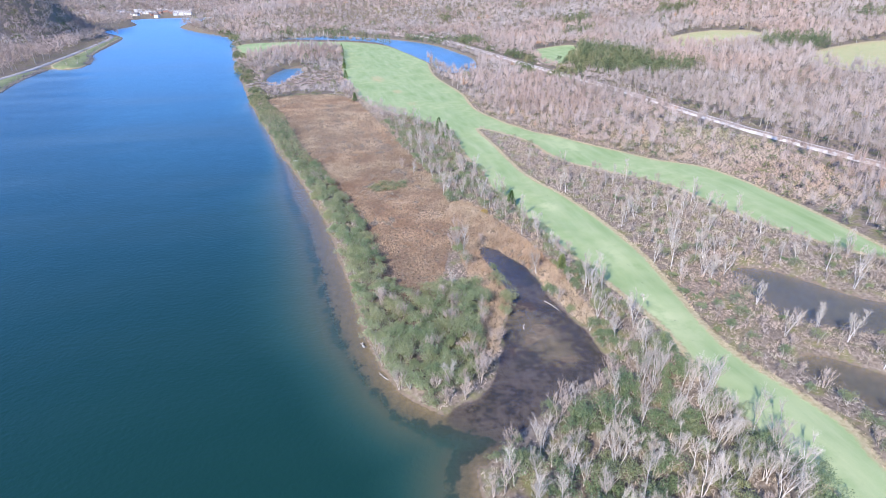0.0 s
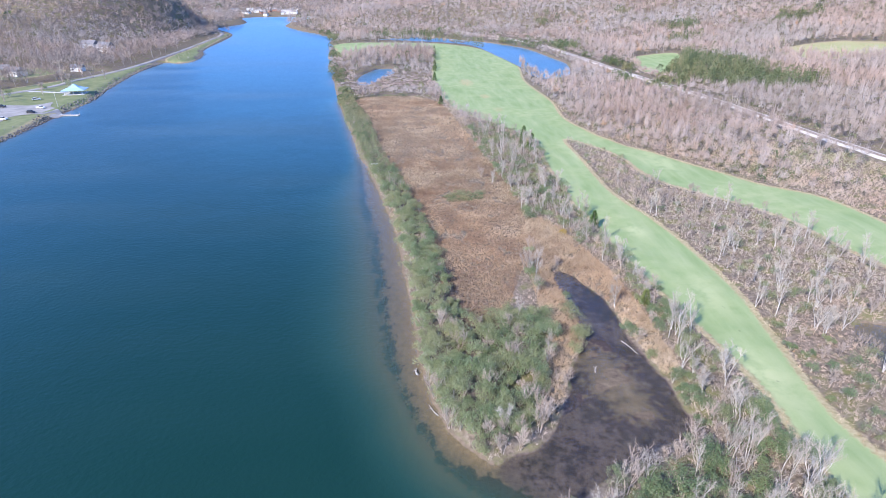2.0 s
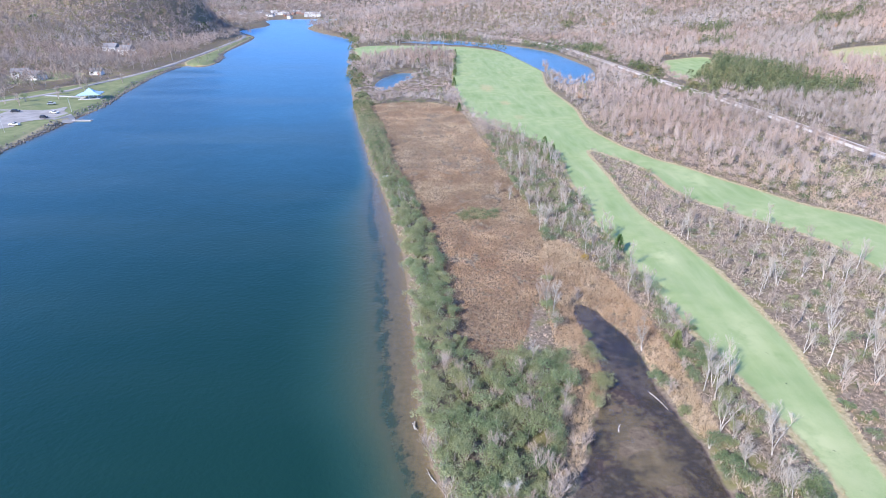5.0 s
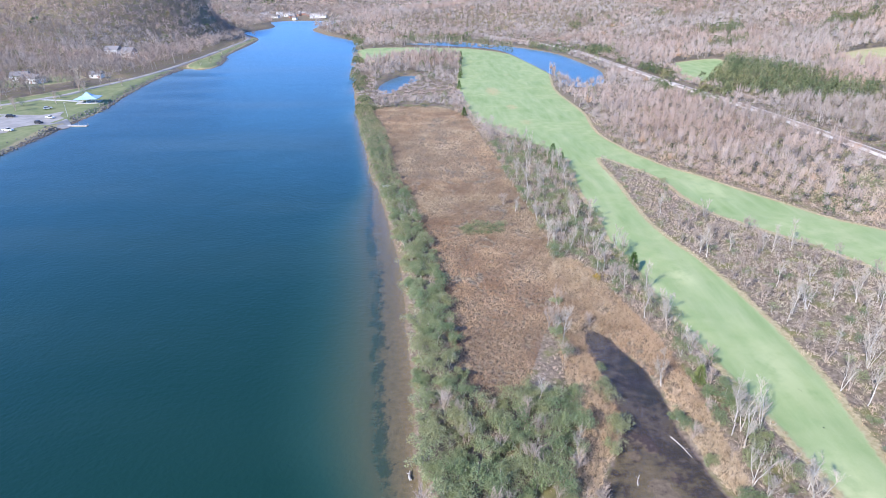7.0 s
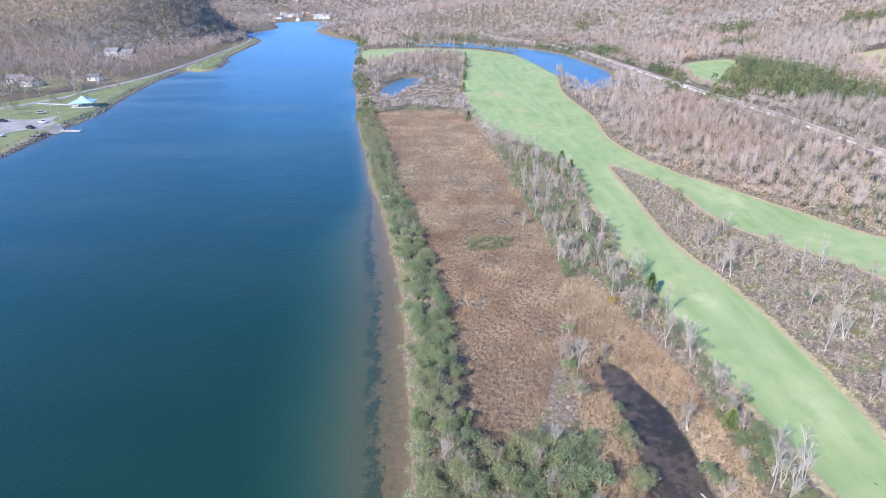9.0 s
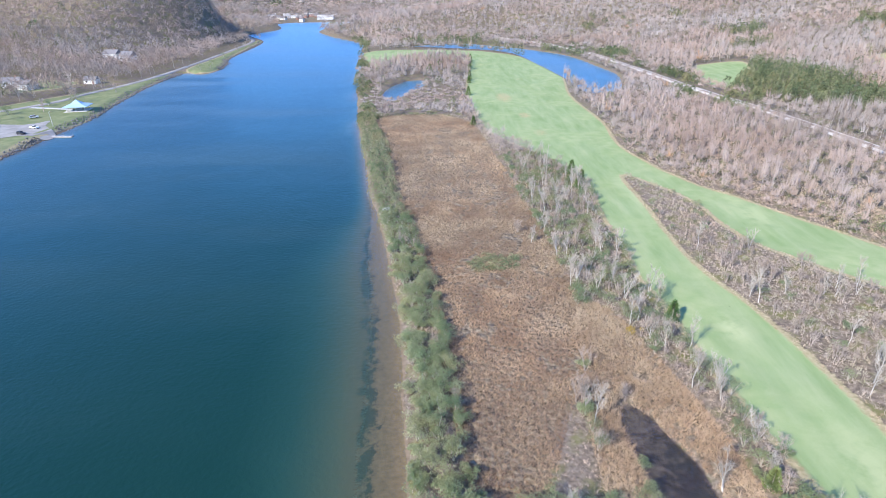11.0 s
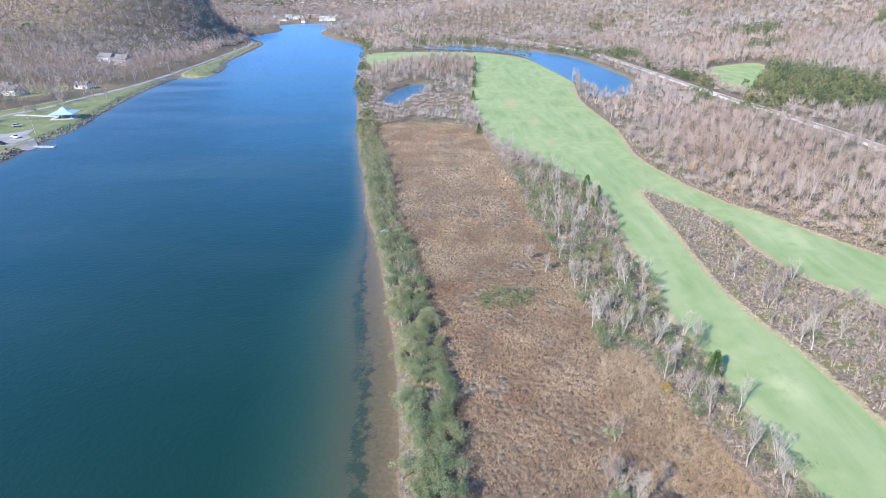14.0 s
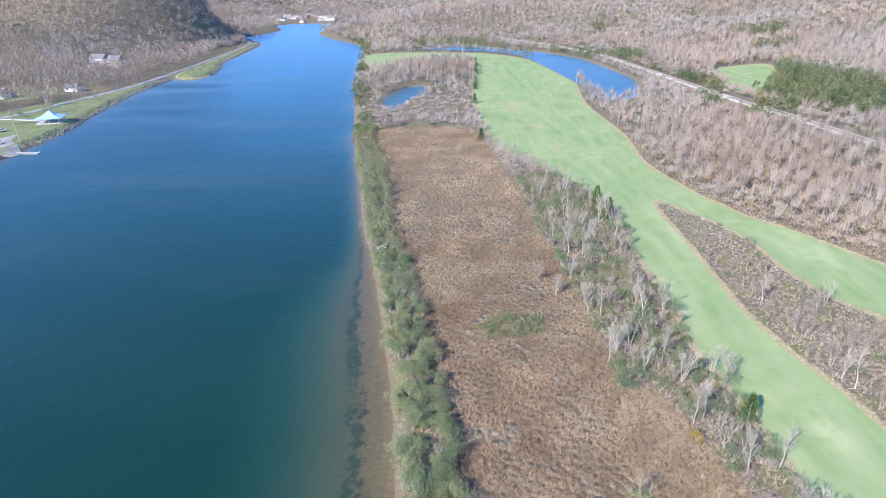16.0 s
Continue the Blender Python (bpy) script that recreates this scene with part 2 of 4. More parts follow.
# ---- the plan: outlines of water and land, in metres ----
def smooth(points, closed=True, per=6):
    """A soft curve through the corners of an outline."""
    p = np.array(points, float)
    n = len(p)
    out = []
    for i in range(n if closed else n - 1):
        a, b, c, d = (p[(i + k) % n] if closed else p[min(max(i + k, 0), n - 1)] for k in (-1, 0, 1, 2))
        for u in np.arange(per) / per:
            out.append(0.5 * (2 * b + (c - a) * u + (2 * a - 5 * b + 4 * c - d) * u * u + (3 * b - a - 3 * c + d) * u**3))
    if not closed:
        out.append(p[-1])
    return np.array(out)


def line_distance(line, pts, closed):
    best = np.full(len(pts), 1e9)
    ends = np.roll(line, -1, 0) if closed else line[1:]
    for a, b in zip(line, ends):
        d = b - a
        u = np.clip(((pts - a) @ d) / (d @ d + 1e-9), 0, 1)
        best = np.minimum(best, ((pts - a - u[:, None] * d) ** 2).sum(1))
    return np.sqrt(best)


def inside(line, pts):
    """How far within the outline each point lies: positive inside, negative outside."""
    gap = np.maximum(np.maximum(line.min(0) - pts, pts - line.max(0)), 0)
    out = -np.maximum(np.hypot(gap[:, 0], gap[:, 1]), 1.0)
    near = out > -260 if len(line) > 200 else out > -30
    some = pts[near]
    odd = np.zeros(len(some), bool)
    for a, b in zip(line, np.roll(line, -1, 0)):
        if a[1] != b[1]:
            cross = (a[1] > some[:, 1]) != (b[1] > some[:, 1])
            odd ^= cross & (some[:, 0] < (b[0] - a[0]) * (some[:, 1] - a[1]) / (b[1] - a[1]) + a[0])
    d = line_distance(line, some, True)
    out[near] = np.where(odd, d, -d)
    return out


def ss(lo, hi, v):
    u = np.clip((v - lo) / (hi - lo), 0, 1)
    return u * u * (3 - 2 * u)


EAST_BANK = [(4, -300), (5, -40), (8, 20), (11, 26), (15, 31), (10, 36), (5, 40), (1, 45), (-2, 52), (-5, 67), (-6, 82), (-9, 111), (-12, 136), (-18, 167),
             (-24, 196), (-29, 216), (-40, 276), (-51, 334), (-63, 407), (-80, 509), (-97, 652), (-116, 779), (-173, 899), (-217, 1015), (-190, 1100), (-60, 1190)]
WEST_BANK = [(-60, 1262), (-241, 1256), (-345, 1236), (-300, 1075), (-318, 960), (-290, 900), (-254, 822), (-236, 652), (-222, 600), (-213, 548), (-220, 530),
             (-238, 536), (-236, 480), (-226, 415), (-213, 355), (-209, 310), (-206, 270), (-203, 150), (-200, -300)]
RIVER = smooth(EAST_BANK + WEST_BANK)
FLATS = smooth([(9, 33), (14, 29), (22, 34), (34, 41), (41, 44), (42.5, 52), (41.5, 62), (40.5, 72), (40, 84), (38, 94), (32.5, 102), (30.5, 96), (31, 85), (30.5, 72), (25, 62), (21, 51), (15, 43), (7, 38)])
BAY = smooth([(-45, 742), (-12, 764), (10, 773), (60, 726), (98, 672), (123, 616), (133, 538), (136, 487), (120, 424), (98, 412), (92, 440), (93, 465), (89, 502), (83, 556), (69, 648), (40, 690), (-11, 720)])
POND = smooth([(-45, 440), (-34, 474), (-21, 477), (-18, 456), (-28, 428), (-36, 395), (-45, 405)])
SLOUGH = smooth([(91, 72), (101, 71), (112, 54), (124, 44), (118, 34), (98, 43), (88, 53)])
DITCH = smooth([(78, 36), (84, 38), (93, 28), (102, 12), (94, 4), (84, 18), (79, 27)])
FIELD = smooth([(60, -60), (58.5, 9), (56.5, 22), (57.5, 40), (58.5, 55), (56, 76), (53.2, 96), (51.5, 113), (51, 132), (49, 148), (50, 165), (50, 192), (52, 222), (44, 253), (36, 270), (25, 292), (18, 317),
                (14, 374), (13, 436), (18, 520), (19, 585), (0, 602), (-23, 612), (-50, 578), (-66, 556), (-84, 600), (-90, 680), (-51, 694), (22, 675), (42, 660), (72, 611), (90, 500), (80, 401), (82, 324), (78, 277), (82, 249),
                (89, 224), (100, 205), (112, 182), (125, 160), (137, 147), (141, 118), (141, 87), (137, 66), (126, 80), (117, 104), (112, 132), (96, 156), (88, 168), (85, 182), (84, 200), (77, 219), (67, 231), (66, 197), (65, 167), (67, 147),
                (70, 134), (72.5, 110), (72.5, 84), (67.5, 52), (67.5, 40), (70, 29), (72, 18), (70, 5), (72, -60)], per=4)
MEADOW = smooth([(186, 437), (196, 472), (214, 526), (252, 524), (230, 470), (196, 422)])
FAR_FIELD = smooth([(325, 470), (345, 500), (400, 505), (420, 450), (350, 436)])
FAR_FIELD_2 = smooth([(360, 300), (385, 362), (470, 372), (480, 320), (400, 285)])
MARSH = smooth([(-39, 336), (-7, 345), (12, 318), (20, 256), (26, 200), (29, 175), (30, 150), (30, 133), (27, 112), (20, 98), (13, 80), (6, 76), (3, 88), (-1, 125), (-4, 146), (-8, 165), (-13, 189), (-19, 216), (-28, 275)])
REEDS = smooth([(32, 136), (38, 130), (42.5, 112), (45.3, 96), (46.2, 80), (45.5, 60), (43, 60), (41.5, 74), (40.5, 88), (33, 104), (29, 110), (27, 122)])
REEDS_INNER = smooth([(28, 112), (32, 103), (30, 96), (30, 85), (30, 73), (24, 62), (20, 51), (16, 48), (19, 60), (23, 72), (24, 88), (25, 100)])
PARK = smooth([(-212, 360), (-212, 300), (-206, 240), (-204, 120), (-270, 120), (-300, 250), (-300, 330), (-278, 385), (-258, 440), (-246, 500), (-240, 520), (-236, 470), (-226, 410)])
SPIT = smooth([(-238, 545), (-222, 532), (-214, 548), (-224, 600), (-238, 652), (-256, 818), (-262, 816), (-246, 650), (-242, 590)])
LAWN_WEST = smooth([(-300, 430), (-292, 470), (-345, 480), (-350, 420)])
LOT = smooth([(-275, 322), (-236, 327), (-228, 338), (-222, 325), (-209, 313), (-206, 302), (-220, 303), (-228, 296), (-229, 281), (-278, 276)], per=3)
RAIL = smooth([(60, 830), (108, 738), (129, 680), (146, 612), (155, 531), (168, 399), (174, 363), (180, 320), (184, 270), (188, 210), (196, 157), (202, 128), (213, 78), (226, 10), (240, -60)], False)
ROAD = smooth([(-345, 285), (-310, 325), (-277, 352), (-264, 376), (-258, 400), (-258, 420), (-251, 459), (-247, 501), (-247, 577), (-251, 640), (-256, 717), (-266, 818), (-300, 900), (-345, 1000)], False)


def bump_at(p, x, y, rx, ry, h):
    return h * np.exp(-(((p[:, 0] - x) / rx) ** 2 + ((p[:, 1] - y) / ry) ** 2))


def swell(p, scale, seed):
    r = np.random.RandomState(seed)
    out = np.zeros(len(p))
    for k in range(6):
        a, ph, s = r.uniform(0, 6.28), r.uniform(0, 6.28), scale * r.uniform(0.6, 1.7)
        out += np.sin((p[:, 0] * math.cos(a) + p[:, 1] * math.sin(a)) / s * 6.28 + ph)
    return out / 6


def patches(p, scale, seed, octaves=3):
    """Uneven patches without a direction, about -1 to 1."""
    out, total, weight = np.zeros(len(p)), 0.0, 1.0
    for k in range(octaves):
        q = p / scale * 2**k + (seed * 17.3 + k * 5.1, seed * 9.7 - k * 3.3)
        i = np.floor(q)
        f = q - i
        f = f * f * (3 - 2 * f)

        def corner(dx, dy):
            h = np.sin((i[:, 0] + dx) * 127.1 + (i[:, 1] + dy) * 311.7 + seed * 74.7) * 43758.5453
            return h - np.floor(h)

        row0 = corner(0, 0) * (1 - f[:, 0]) + corner(1, 0) * f[:, 0]
        row1 = corner(0, 1) * (1 - f[:, 0]) + corner(1, 1) * f[:, 0]
        out += weight * (row0 * (1 - f[:, 1]) + row1 * f[:, 1])
        total, weight = total + weight, weight * 0.5
    return (out / total - 0.5) * 2.6


def survey(pts):
    """Height and cover of the land at each point."""
    s = {"river": inside(RIVER, pts), "flats": inside(FLATS, pts), "field": inside(FIELD, pts), "rail": line_distance(RAIL, pts, False), "road": line_distance(ROAD, pts, False)}
    for key, line in (("bay", BAY), ("pond", POND), ("slough", SLOUGH), ("ditch", DITCH), ("meadow", MEADOW), ("far1", FAR_FIELD), ("far2", FAR_FIELD_2), ("marsh", MARSH),
                      ("reeds", REEDS), ("inner", REEDS_INNER), ("park", PARK), ("spit", SPIT), ("west", LAWN_WEST), ("lot", LOT)):
        s[key] = inside(line, pts)
    x, y = pts.T
    wiggle = 0.5 * swell(pts, 9, 3) + 0.3 * swell(pts, 4, 5)
    river = s["river"] + wiggle * ss(400, 200, np.abs(x))
    pools = np.maximum.reduce([s["bay"], s["pond"], s["slough"], s["ditch"]]) + wiggle * 0.6
    flats = s["flats"] + wiggle * 0.6 + 0.9 * patches(pts, 5, 61, 4)
    wet = np.maximum.reduce([river, pools, flats])
    s["wet"] = wet
    west = x < -150
    land = 0.3 * np.clip(-wet, 0, 1.2) + 0.65 * ss(0.5, 4, -wet) + 0.25 * swell(pts, 14, 8) * ss(0, 5, -wet)
    land = np.where(west, 0.3 * np.clip(-wet, 0, 1) + 2.0 * ss(0, 5, -wet) + 1.5 * ss(15, 60, -wet), land)
    hill = (82 + 20 * swell(pts, 260, 41)) * ss(470, 830, y) * ss(1060, 870, y) * ss(-275, -405, x - 0.12 * (y - 700)) + 40 * ss(-420, -900, x) * ss(330, 800, y)
    hill *= ss(8, 60, s["road"]) * ss(10, 60, -s["river"])
    right = bump_at(pts, 720, 920, 300, 330, 80) + bump_at(pts, 1100, 700, 450, 700, 110) + bump_at(pts, 260, 1150, 300, 250, 55) + bump_at(pts, -40, 960, 130, 110, 14)
    right *= ss(12, 140, s["rail"]) * np.maximum(ss(170, 260, x), ss(760, 900, y)) * ss(0, 60, -wet)
    far = ss(1350, 2600, y) * (60 + 40 * swell(pts, 900, 11)) + ss(2300, 4400, y) * 170 + ss(1000, 3000, np.abs(x)) * 120
    land = land + hill + right + far * ss(5, 200, -wet)
    land += (2.0 - 0.8) * ss(9, 4.5, s["rail"]) * (s["bay"] < -2)
    wide = (0.25 + 0.75 * ss(215, 150, y)) * (0.62 + 0.38 * ss(48, 85, y))
    shelf = river / wide
    bed_r = -0.12 * np.clip(river, 0, 1) - 0.3 * ss(0, 5, shelf) - 0.5 * ss(4.5, 7.5, shelf) - 3.8 * ss(6.5, 32, shelf)
    bed_r = np.where(west, -0.3 * np.clip(river, 0, 1) - 4.4 * ss(0, 16, river), bed_r)
    bed_p = -0.15 * np.clip(pools, 0, 1) - (1.6 - 1.35 * (np.maximum(s["slough"], s["ditch"]) > -3)) * ss(0, 6, pools)
    bed_f = np.clip(flats, 0, 1) * (-0.1 + 0.1 * swell(pts, 3.2, 21) + 0.12 * swell(pts, 9, 22) + bump_at(pts, 31, 62, 7, 13, 0.1))
    z = np.where(wet > 0, np.where(flats > np.maximum(river - 4, 0), bed_f, np.where(river > 0, bed_r, bed_p)), land)
    mouth = ss(0, 6, river) * ss(-1, 3, flats)
    z = np.where((river > 0) & (flats > -3), np.minimum(z, -0.25 - 0.5 * mouth), z)
    s["shelf"] = shelf
    s["z"], s["river"], s["pools"], s["flats"] = z, river, pools, flats
    return s


def clip01(v):
    return np.clip(v, 0, 1)


def grid_lines(*spans):
    out = []
    for lo, hi, d in spans:
        out.append(np.arange(lo, hi, d))
    return np.concatenate(out)


def growing(start, end, d, k):
    v, out = start, []
    while v < end:
        out.append(v)
        v, d = v + d, d * k
    return np.array(out + [end])


def sheet(name, gx, gy, z, mats, attrs):
    nx, ny = len(gx), len(gy)
    co = np.empty((nx * ny, 3), np.float32)
    co[:, 0], co[:, 1], co[:, 2] = np.tile(gx, ny), np.repeat(gy, nx), z
    i = (np.arange(ny - 1)[:, None] * nx + np.arange(nx - 1)[None]).ravel()
    return raw_mesh(name, co, np.stack([i, i + 1, i + nx + 1, i + nx], 1), mats, attrs, True)


def raw_mesh(name, co, faces, mats, attrs=None, soft=False):
    me = bpy.data.meshes.new(name)
    n, k = faces.shape
    me.vertices.add(len(co)), me.loops.add(n * k), me.polygons.add(n)
    me.vertices.foreach_set("co", np.ascontiguousarray(co, np.float32).ravel())
    me.loops.foreach_set("vertex_index", np.ascontiguousarray(faces, np.int32).ravel())
    me.polygons.foreach_set("loop_start", np.arange(0, n * k, k, dtype=np.int32))
    if soft:
        me.polygons.foreach_set("use_smooth", np.ones(n, bool))
    for key, v in (attrs or {}).items():
        me.attributes.new(key, "FLOAT", "POINT").data.foreach_set("value", np.ascontiguousarray(v, np.float32))
    me.update()
    me.materials.append(mats)
    return me


left = -growing(300, 4200, 6, 1.09)[::-1]
GX = np.concatenate([left, grid_lines((-296, -198, 3), (-198, -60, 12), (-60, -32, 2), (-32, 100, 1.15), (100, 230, 2.2)), growing(231, 4200, 4, 1.08)])
GY = np.concatenate([grid_lines((-400, -60, 20), (-60, -16, 3), (-16, 200, 1.15), (200, 345, 1.7), (345, 560, 3), (560, 900, 5)), growing(902, 4900, 8, 1.06)])
PTS = np.stack([np.tile(GX, len(GY)), np.repeat(GY, len(GX))], 1)
S = survey(PTS)
grass = np.maximum.reduce([S["field"] / 3, S["meadow"] / 4, S["far1"] / 8, S["far2"] / 8, S["park"] / 4, S["west"] / 4, S["spit"] / 3])
bare = np.maximum.reduce([bump_at(PTS, 36, 396, 6, 20, 1.0), bump_at(PTS, 43, 341, 4, 9, 1.0), bump_at(PTS, 46, 300, 5, 10, 0.7), bump_at(PTS, 55, 470, 9, 10, 0.5), 0.8 * (S["far1"] > -10), 0.8 * (S["far2"] > -10), 0.4 * (S["park"] > -6)])
cover = {
    "grass": clip01(grass * 0.5 + 0.5) * (S["wet"] < 0) * 1.0,
    "bare": bare,
    # hand-placed oval spots where the mown grass is paler
    "worn": np.maximum.reduce([bump_at(PTS, 62, 125, 2.6, 5, 0.8), bump_at(PTS, 61, 57, 3, 7, 0.7), bump_at(PTS, 65, 84, 4, 10, 0.5), bump_at(PTS, 58, 18, 8, 14, 0.6), bump_at(PTS, 68, 215, 6, 18, 0.3), bump_at(PTS, 98, 190, 5, 14, 0.5)]),
    "dull": clip01(np.maximum.reduce([S["park"], S["spit"], S["west"]]) / 5 + 1.5),
    "marsh": clip01(0.5 + np.maximum.reduce([S["marsh"], S["reeds"], S["inner"]]) / 4),
    "sand": clip01(0.85 - np.abs(S["river"]) / 1.2) * (S["river"] < 0) * ss(205, 170, PTS[:, 1]) + (S["river"] > 0) * 1.0 + 1.0 * (np.maximum(S["slough"], S["ditch"]) > 0),
    "mud": np.where(S["river"] > 0, clip01(0.5 + S["flats"] / 6), clip01(0.5 + S["flats"] / 2)) * (S["wet"] > -1.0),
    "shoal": bump_at(PTS, 32, 60, 9, 15, 0.62) + bump_at(PTS, 34, 50, 4, 5, 0.3) - bump_at(PTS, 38, 84, 5, 16, 0.35) - bump_at(PTS, 20, 40, 9, 6, 0.2),
    "weed": np.where(PTS[:, 0] > -150, np.exp(-(((S["shelf"] - 6.6) / 2.3) ** 2)) * 1.0 - 0.35 * (S["shelf"] < 3), 0) * (S["river"] > 0) + 0.85 * ss(-9, -1, S["flats"]) * (S["river"] > 0),
}
tagged(new("ground", sheet("ground", GX, GY, S["z"], GROUND, cover)), "river bottom land of mown grass, marsh and wooded hills", "ground", kind="structure")

WX = np.concatenate([grid_lines((-360, -190, 6), (-190, -50, 14), (-50, 60, 1.3), (60, 150, 5)), [150]])
WY = np.concatenate([grid_lines((-400, -40, 20), (-40, 180, 1.5), (180, 360, 4), (360, 1310, 9)), [1310]])
WP = np.stack([np.tile(WX, len(WY)), np.repeat(WY, len(WX))], 1)
depth = np.maximum(-survey(WP)["z"], 0)
water = new("water", sheet("water", WX, WY, np.zeros(len(WP)), WATER, {"depth": depth}))
water.visible_shadow = False  # daylight reaches the river bed
tagged(water, "calm blue-green river water, clear over the sandy shelf", "water", kind="structure")


# ---- woods seen from afar ----
def strew(x0, x1, y0, y1, gap, seed):
    """Uneven rows of places about gap apart."""
    r = np.random.RandomState(seed)
    gx, gy = np.meshgrid(np.arange(x0, x1, gap), np.arange(y0, y1, gap))
    p = np.stack([gx.ravel(), gy.ravel()], 1)
    return p + r.uniform(-0.48, 0.48, p.shape) * gap


def unit(v):
    return v / (np.linalg.norm(v, axis=-1, keepdims=True) + 1e-9)


def blades(base, tip, width, r, face=0.0):
    """Slender triangles from base to tip, turned at random or towards a facing."""
    side = unit(np.cross(tip - base, r.normal(size=base.shape) * (0.45 if np.ndim(face) else 1.0) + face)) * np.asarray(width)[..., None]
    co = np.stack([base - side, base + side, tip], 1).reshape(-1, 3)
    return co, np.arange(len(co)).reshape(-1, 3)


def bare_crowns(p, z, height, radius, twigs, width, seed):
    """Leafless crowns: twigs that spread from a pale trunk. Returns corners, faces, tone and trunk marks."""
    r = np.random.RandomState(seed)
    n = len(p)
    tone = r.uniform(0, 1, n)
    foot = np.c_[p, z - 0.3]
    d = unit(r.normal(size=(n, twigs, 3)) + (0, 0, 0.45))
    mid = foot[:, None] + np.stack([0 * height, 0 * height, height * 0.56], -1)[:, None] + r.normal(0, 0.22, (n, twigs, 3)) * radius[:, None, None]
    size = np.stack([radius, radius, height * 0.44], -1)[:, None]
    lump = (1 + 0.22 * np.sin(d[..., 0] * 5 + tone[:, None] * 30) * np.sin(d[..., 1] * 5 + tone[:, None] * 17))[..., None]
    base = mid + d * size * 0.3
    tip = mid + unit(d + (0, 0, 0.35)) * size * lump * r.uniform(0.72, 1.05, (n, twigs, 1))
    c1, _ = blades(base.reshape(-1, 3), tip.reshape(-1, 3), np.repeat(width, twigs) * r.uniform(0.6, 1.3, n * twigs), r)
    top = foot + np.stack([r.normal(0, 0.06, n) * height, r.normal(0, 0.06, n) * height, height * 0.8], 1)
    c2, _ = blades(np.repeat(foot, 2, 0), np.repeat(top, 2, 0), np.repeat((height * 0.008 + 0.03) * (tone > 0.45), 2), r)
    co = np.concatenate([c1, c2])
    tint = np.concatenate([np.repeat(tone, twigs * 3), np.repeat(tone, 6)])
    trunk = np.concatenate([np.zeros(len(c1)), np.ones(len(c2))])
    return co, tint, trunk


def wood_crowns(p, z, height, radius, twigs, width, seed):
    """Leafless woods: upright sprays of fine twigs that fan out from forked limbs, with pale trunks."""
    r = np.random.RandomState(seed)
    n = len(p)
    tone = np.clip(np.where(p[:, 0] < -200, 0.24, 0.45) + 0.26 * patches(p, 70, seed + 3) + r.normal(0, 0.17, n), 0, 1)
    foot = np.c_[p, z - 0.3]
    d = unit(r.normal(size=(n, twigs, 3)) + (0, 0, 0.5))
    d[..., 2] = np.abs(d[..., 2]) * np.where(r.uniform(0, 1, (n, twigs)) < 0.8, 1, -0.6)
    size = np.stack([radius, radius, height * 0.48], -1)[:, None]
    heart = foot[:, None] + np.stack([0 * height, 0 * height, height * 0.5], -1)[:, None]
    lump = (1 + 0.25 * np.sin(d[..., 0] * 5 + tone[:, None] * 30) * np.sin(d[..., 1] * 5 + tone[:, None] * 17))[..., None]
    tip = heart + d * size * lump * r.uniform(0.6, 1.05, (n, twigs, 1))
    hill = (p[:, 0] < -200)[:, None, None]  # broad round crowns on the hill, upright ones on the valley floor
    base = np.where(hill, heart + (tip - heart) * 0.55 + r.normal(0, 0.2, d.shape) * size, heart + (tip - heart) * (0.42, 0.42, 0.1) - np.stack([0 * height, 0 * height, height * 0.12], -1)[:, None])
    width = width * np.where(p[:, 0] < -200, 1.1, 1.0)
    c1, _ = blades(base.reshape(-1, 3), tip.reshape(-1, 3), np.repeat(width, twigs) * r.uniform(0.6, 1.3, n * twigs), r, d.reshape(-1, 3))
    some = np.arange(n)[r.uniform(0, 1, n) < np.where(p[:, 0] < -200, 0.08, 0.42)]
    low = foot[some] + np.c_[r.normal(0, 0.3, (len(some), 2)) * radius[some, None], np.zeros(len(some))]
    high = low + np.c_[r.normal(0, 0.05, (len(some), 2)) * height[some, None], height[some] * r.uniform(0.75, 1.0, len(some))]
    c2, _ = blades(low, high, height[some] * 0.007 + width[some] * 0.4, r)
    tint = np.concatenate([np.repeat(tone, twigs * 3), np.repeat(tone[some], 3)])
    trunk = np.concatenate([np.zeros(len(c1)), np.ones(len(c2))])
    return np.concatenate([c1, c2]), tint, trunk


def leafy_crowns(p, z, height, radius, leaves, size, seed):
    """Evergreen crowns: tufts set over a tapering, uneven body."""
    r = np.random.RandomState(seed)
    n = len(p)
    tone = r.uniform(0, 1, n)
    t = r.uniform(0.12, 1, (n, leaves))
    a = r.uniform(0, 6.283, (n, leaves))
    out = (1.05 - t) ** 0.6 * r.uniform(0.55, 1.1, t.shape)
    base = np.c_[p, z][:, None] + np.stack([np.cos(a) * out, np.sin(a) * out, 0 * a], -1) * radius[:, None, None]
    base[..., 2] += t * height[:, None] * 0.95
    tip = base + np.stack([np.cos(a), np.sin(a), r.uniform(-0.5, 1.0, t.shape)], -1) * (np.asarray(size)[:, None] * r.uniform(0.6, 1.3, t.shape))[..., None]
    co, _ = blades(base.reshape(-1, 3), tip.reshape(-1, 3), np.repeat(size, leaves) * 0.42, r, np.stack([np.cos(a), np.sin(a), 0.6 + 0 * a], -1).reshape(-1, 3))
    return co, np.repeat(tone, leaves * 3), np.zeros(len(co))


def stuff(name, parts, mat, label, category):
    co = np.concatenate([q[0] for q in parts])
    attrs = {"tint": np.concatenate([q[1] for q in parts]), "trunk": np.concatenate([q[2] for q in parts])}
    me = raw_mesh(name, co, np.arange(len(co)).reshape(-1, 3), mat, attrs)
    return tagged(new(name, me), label, category, kind="stuff")


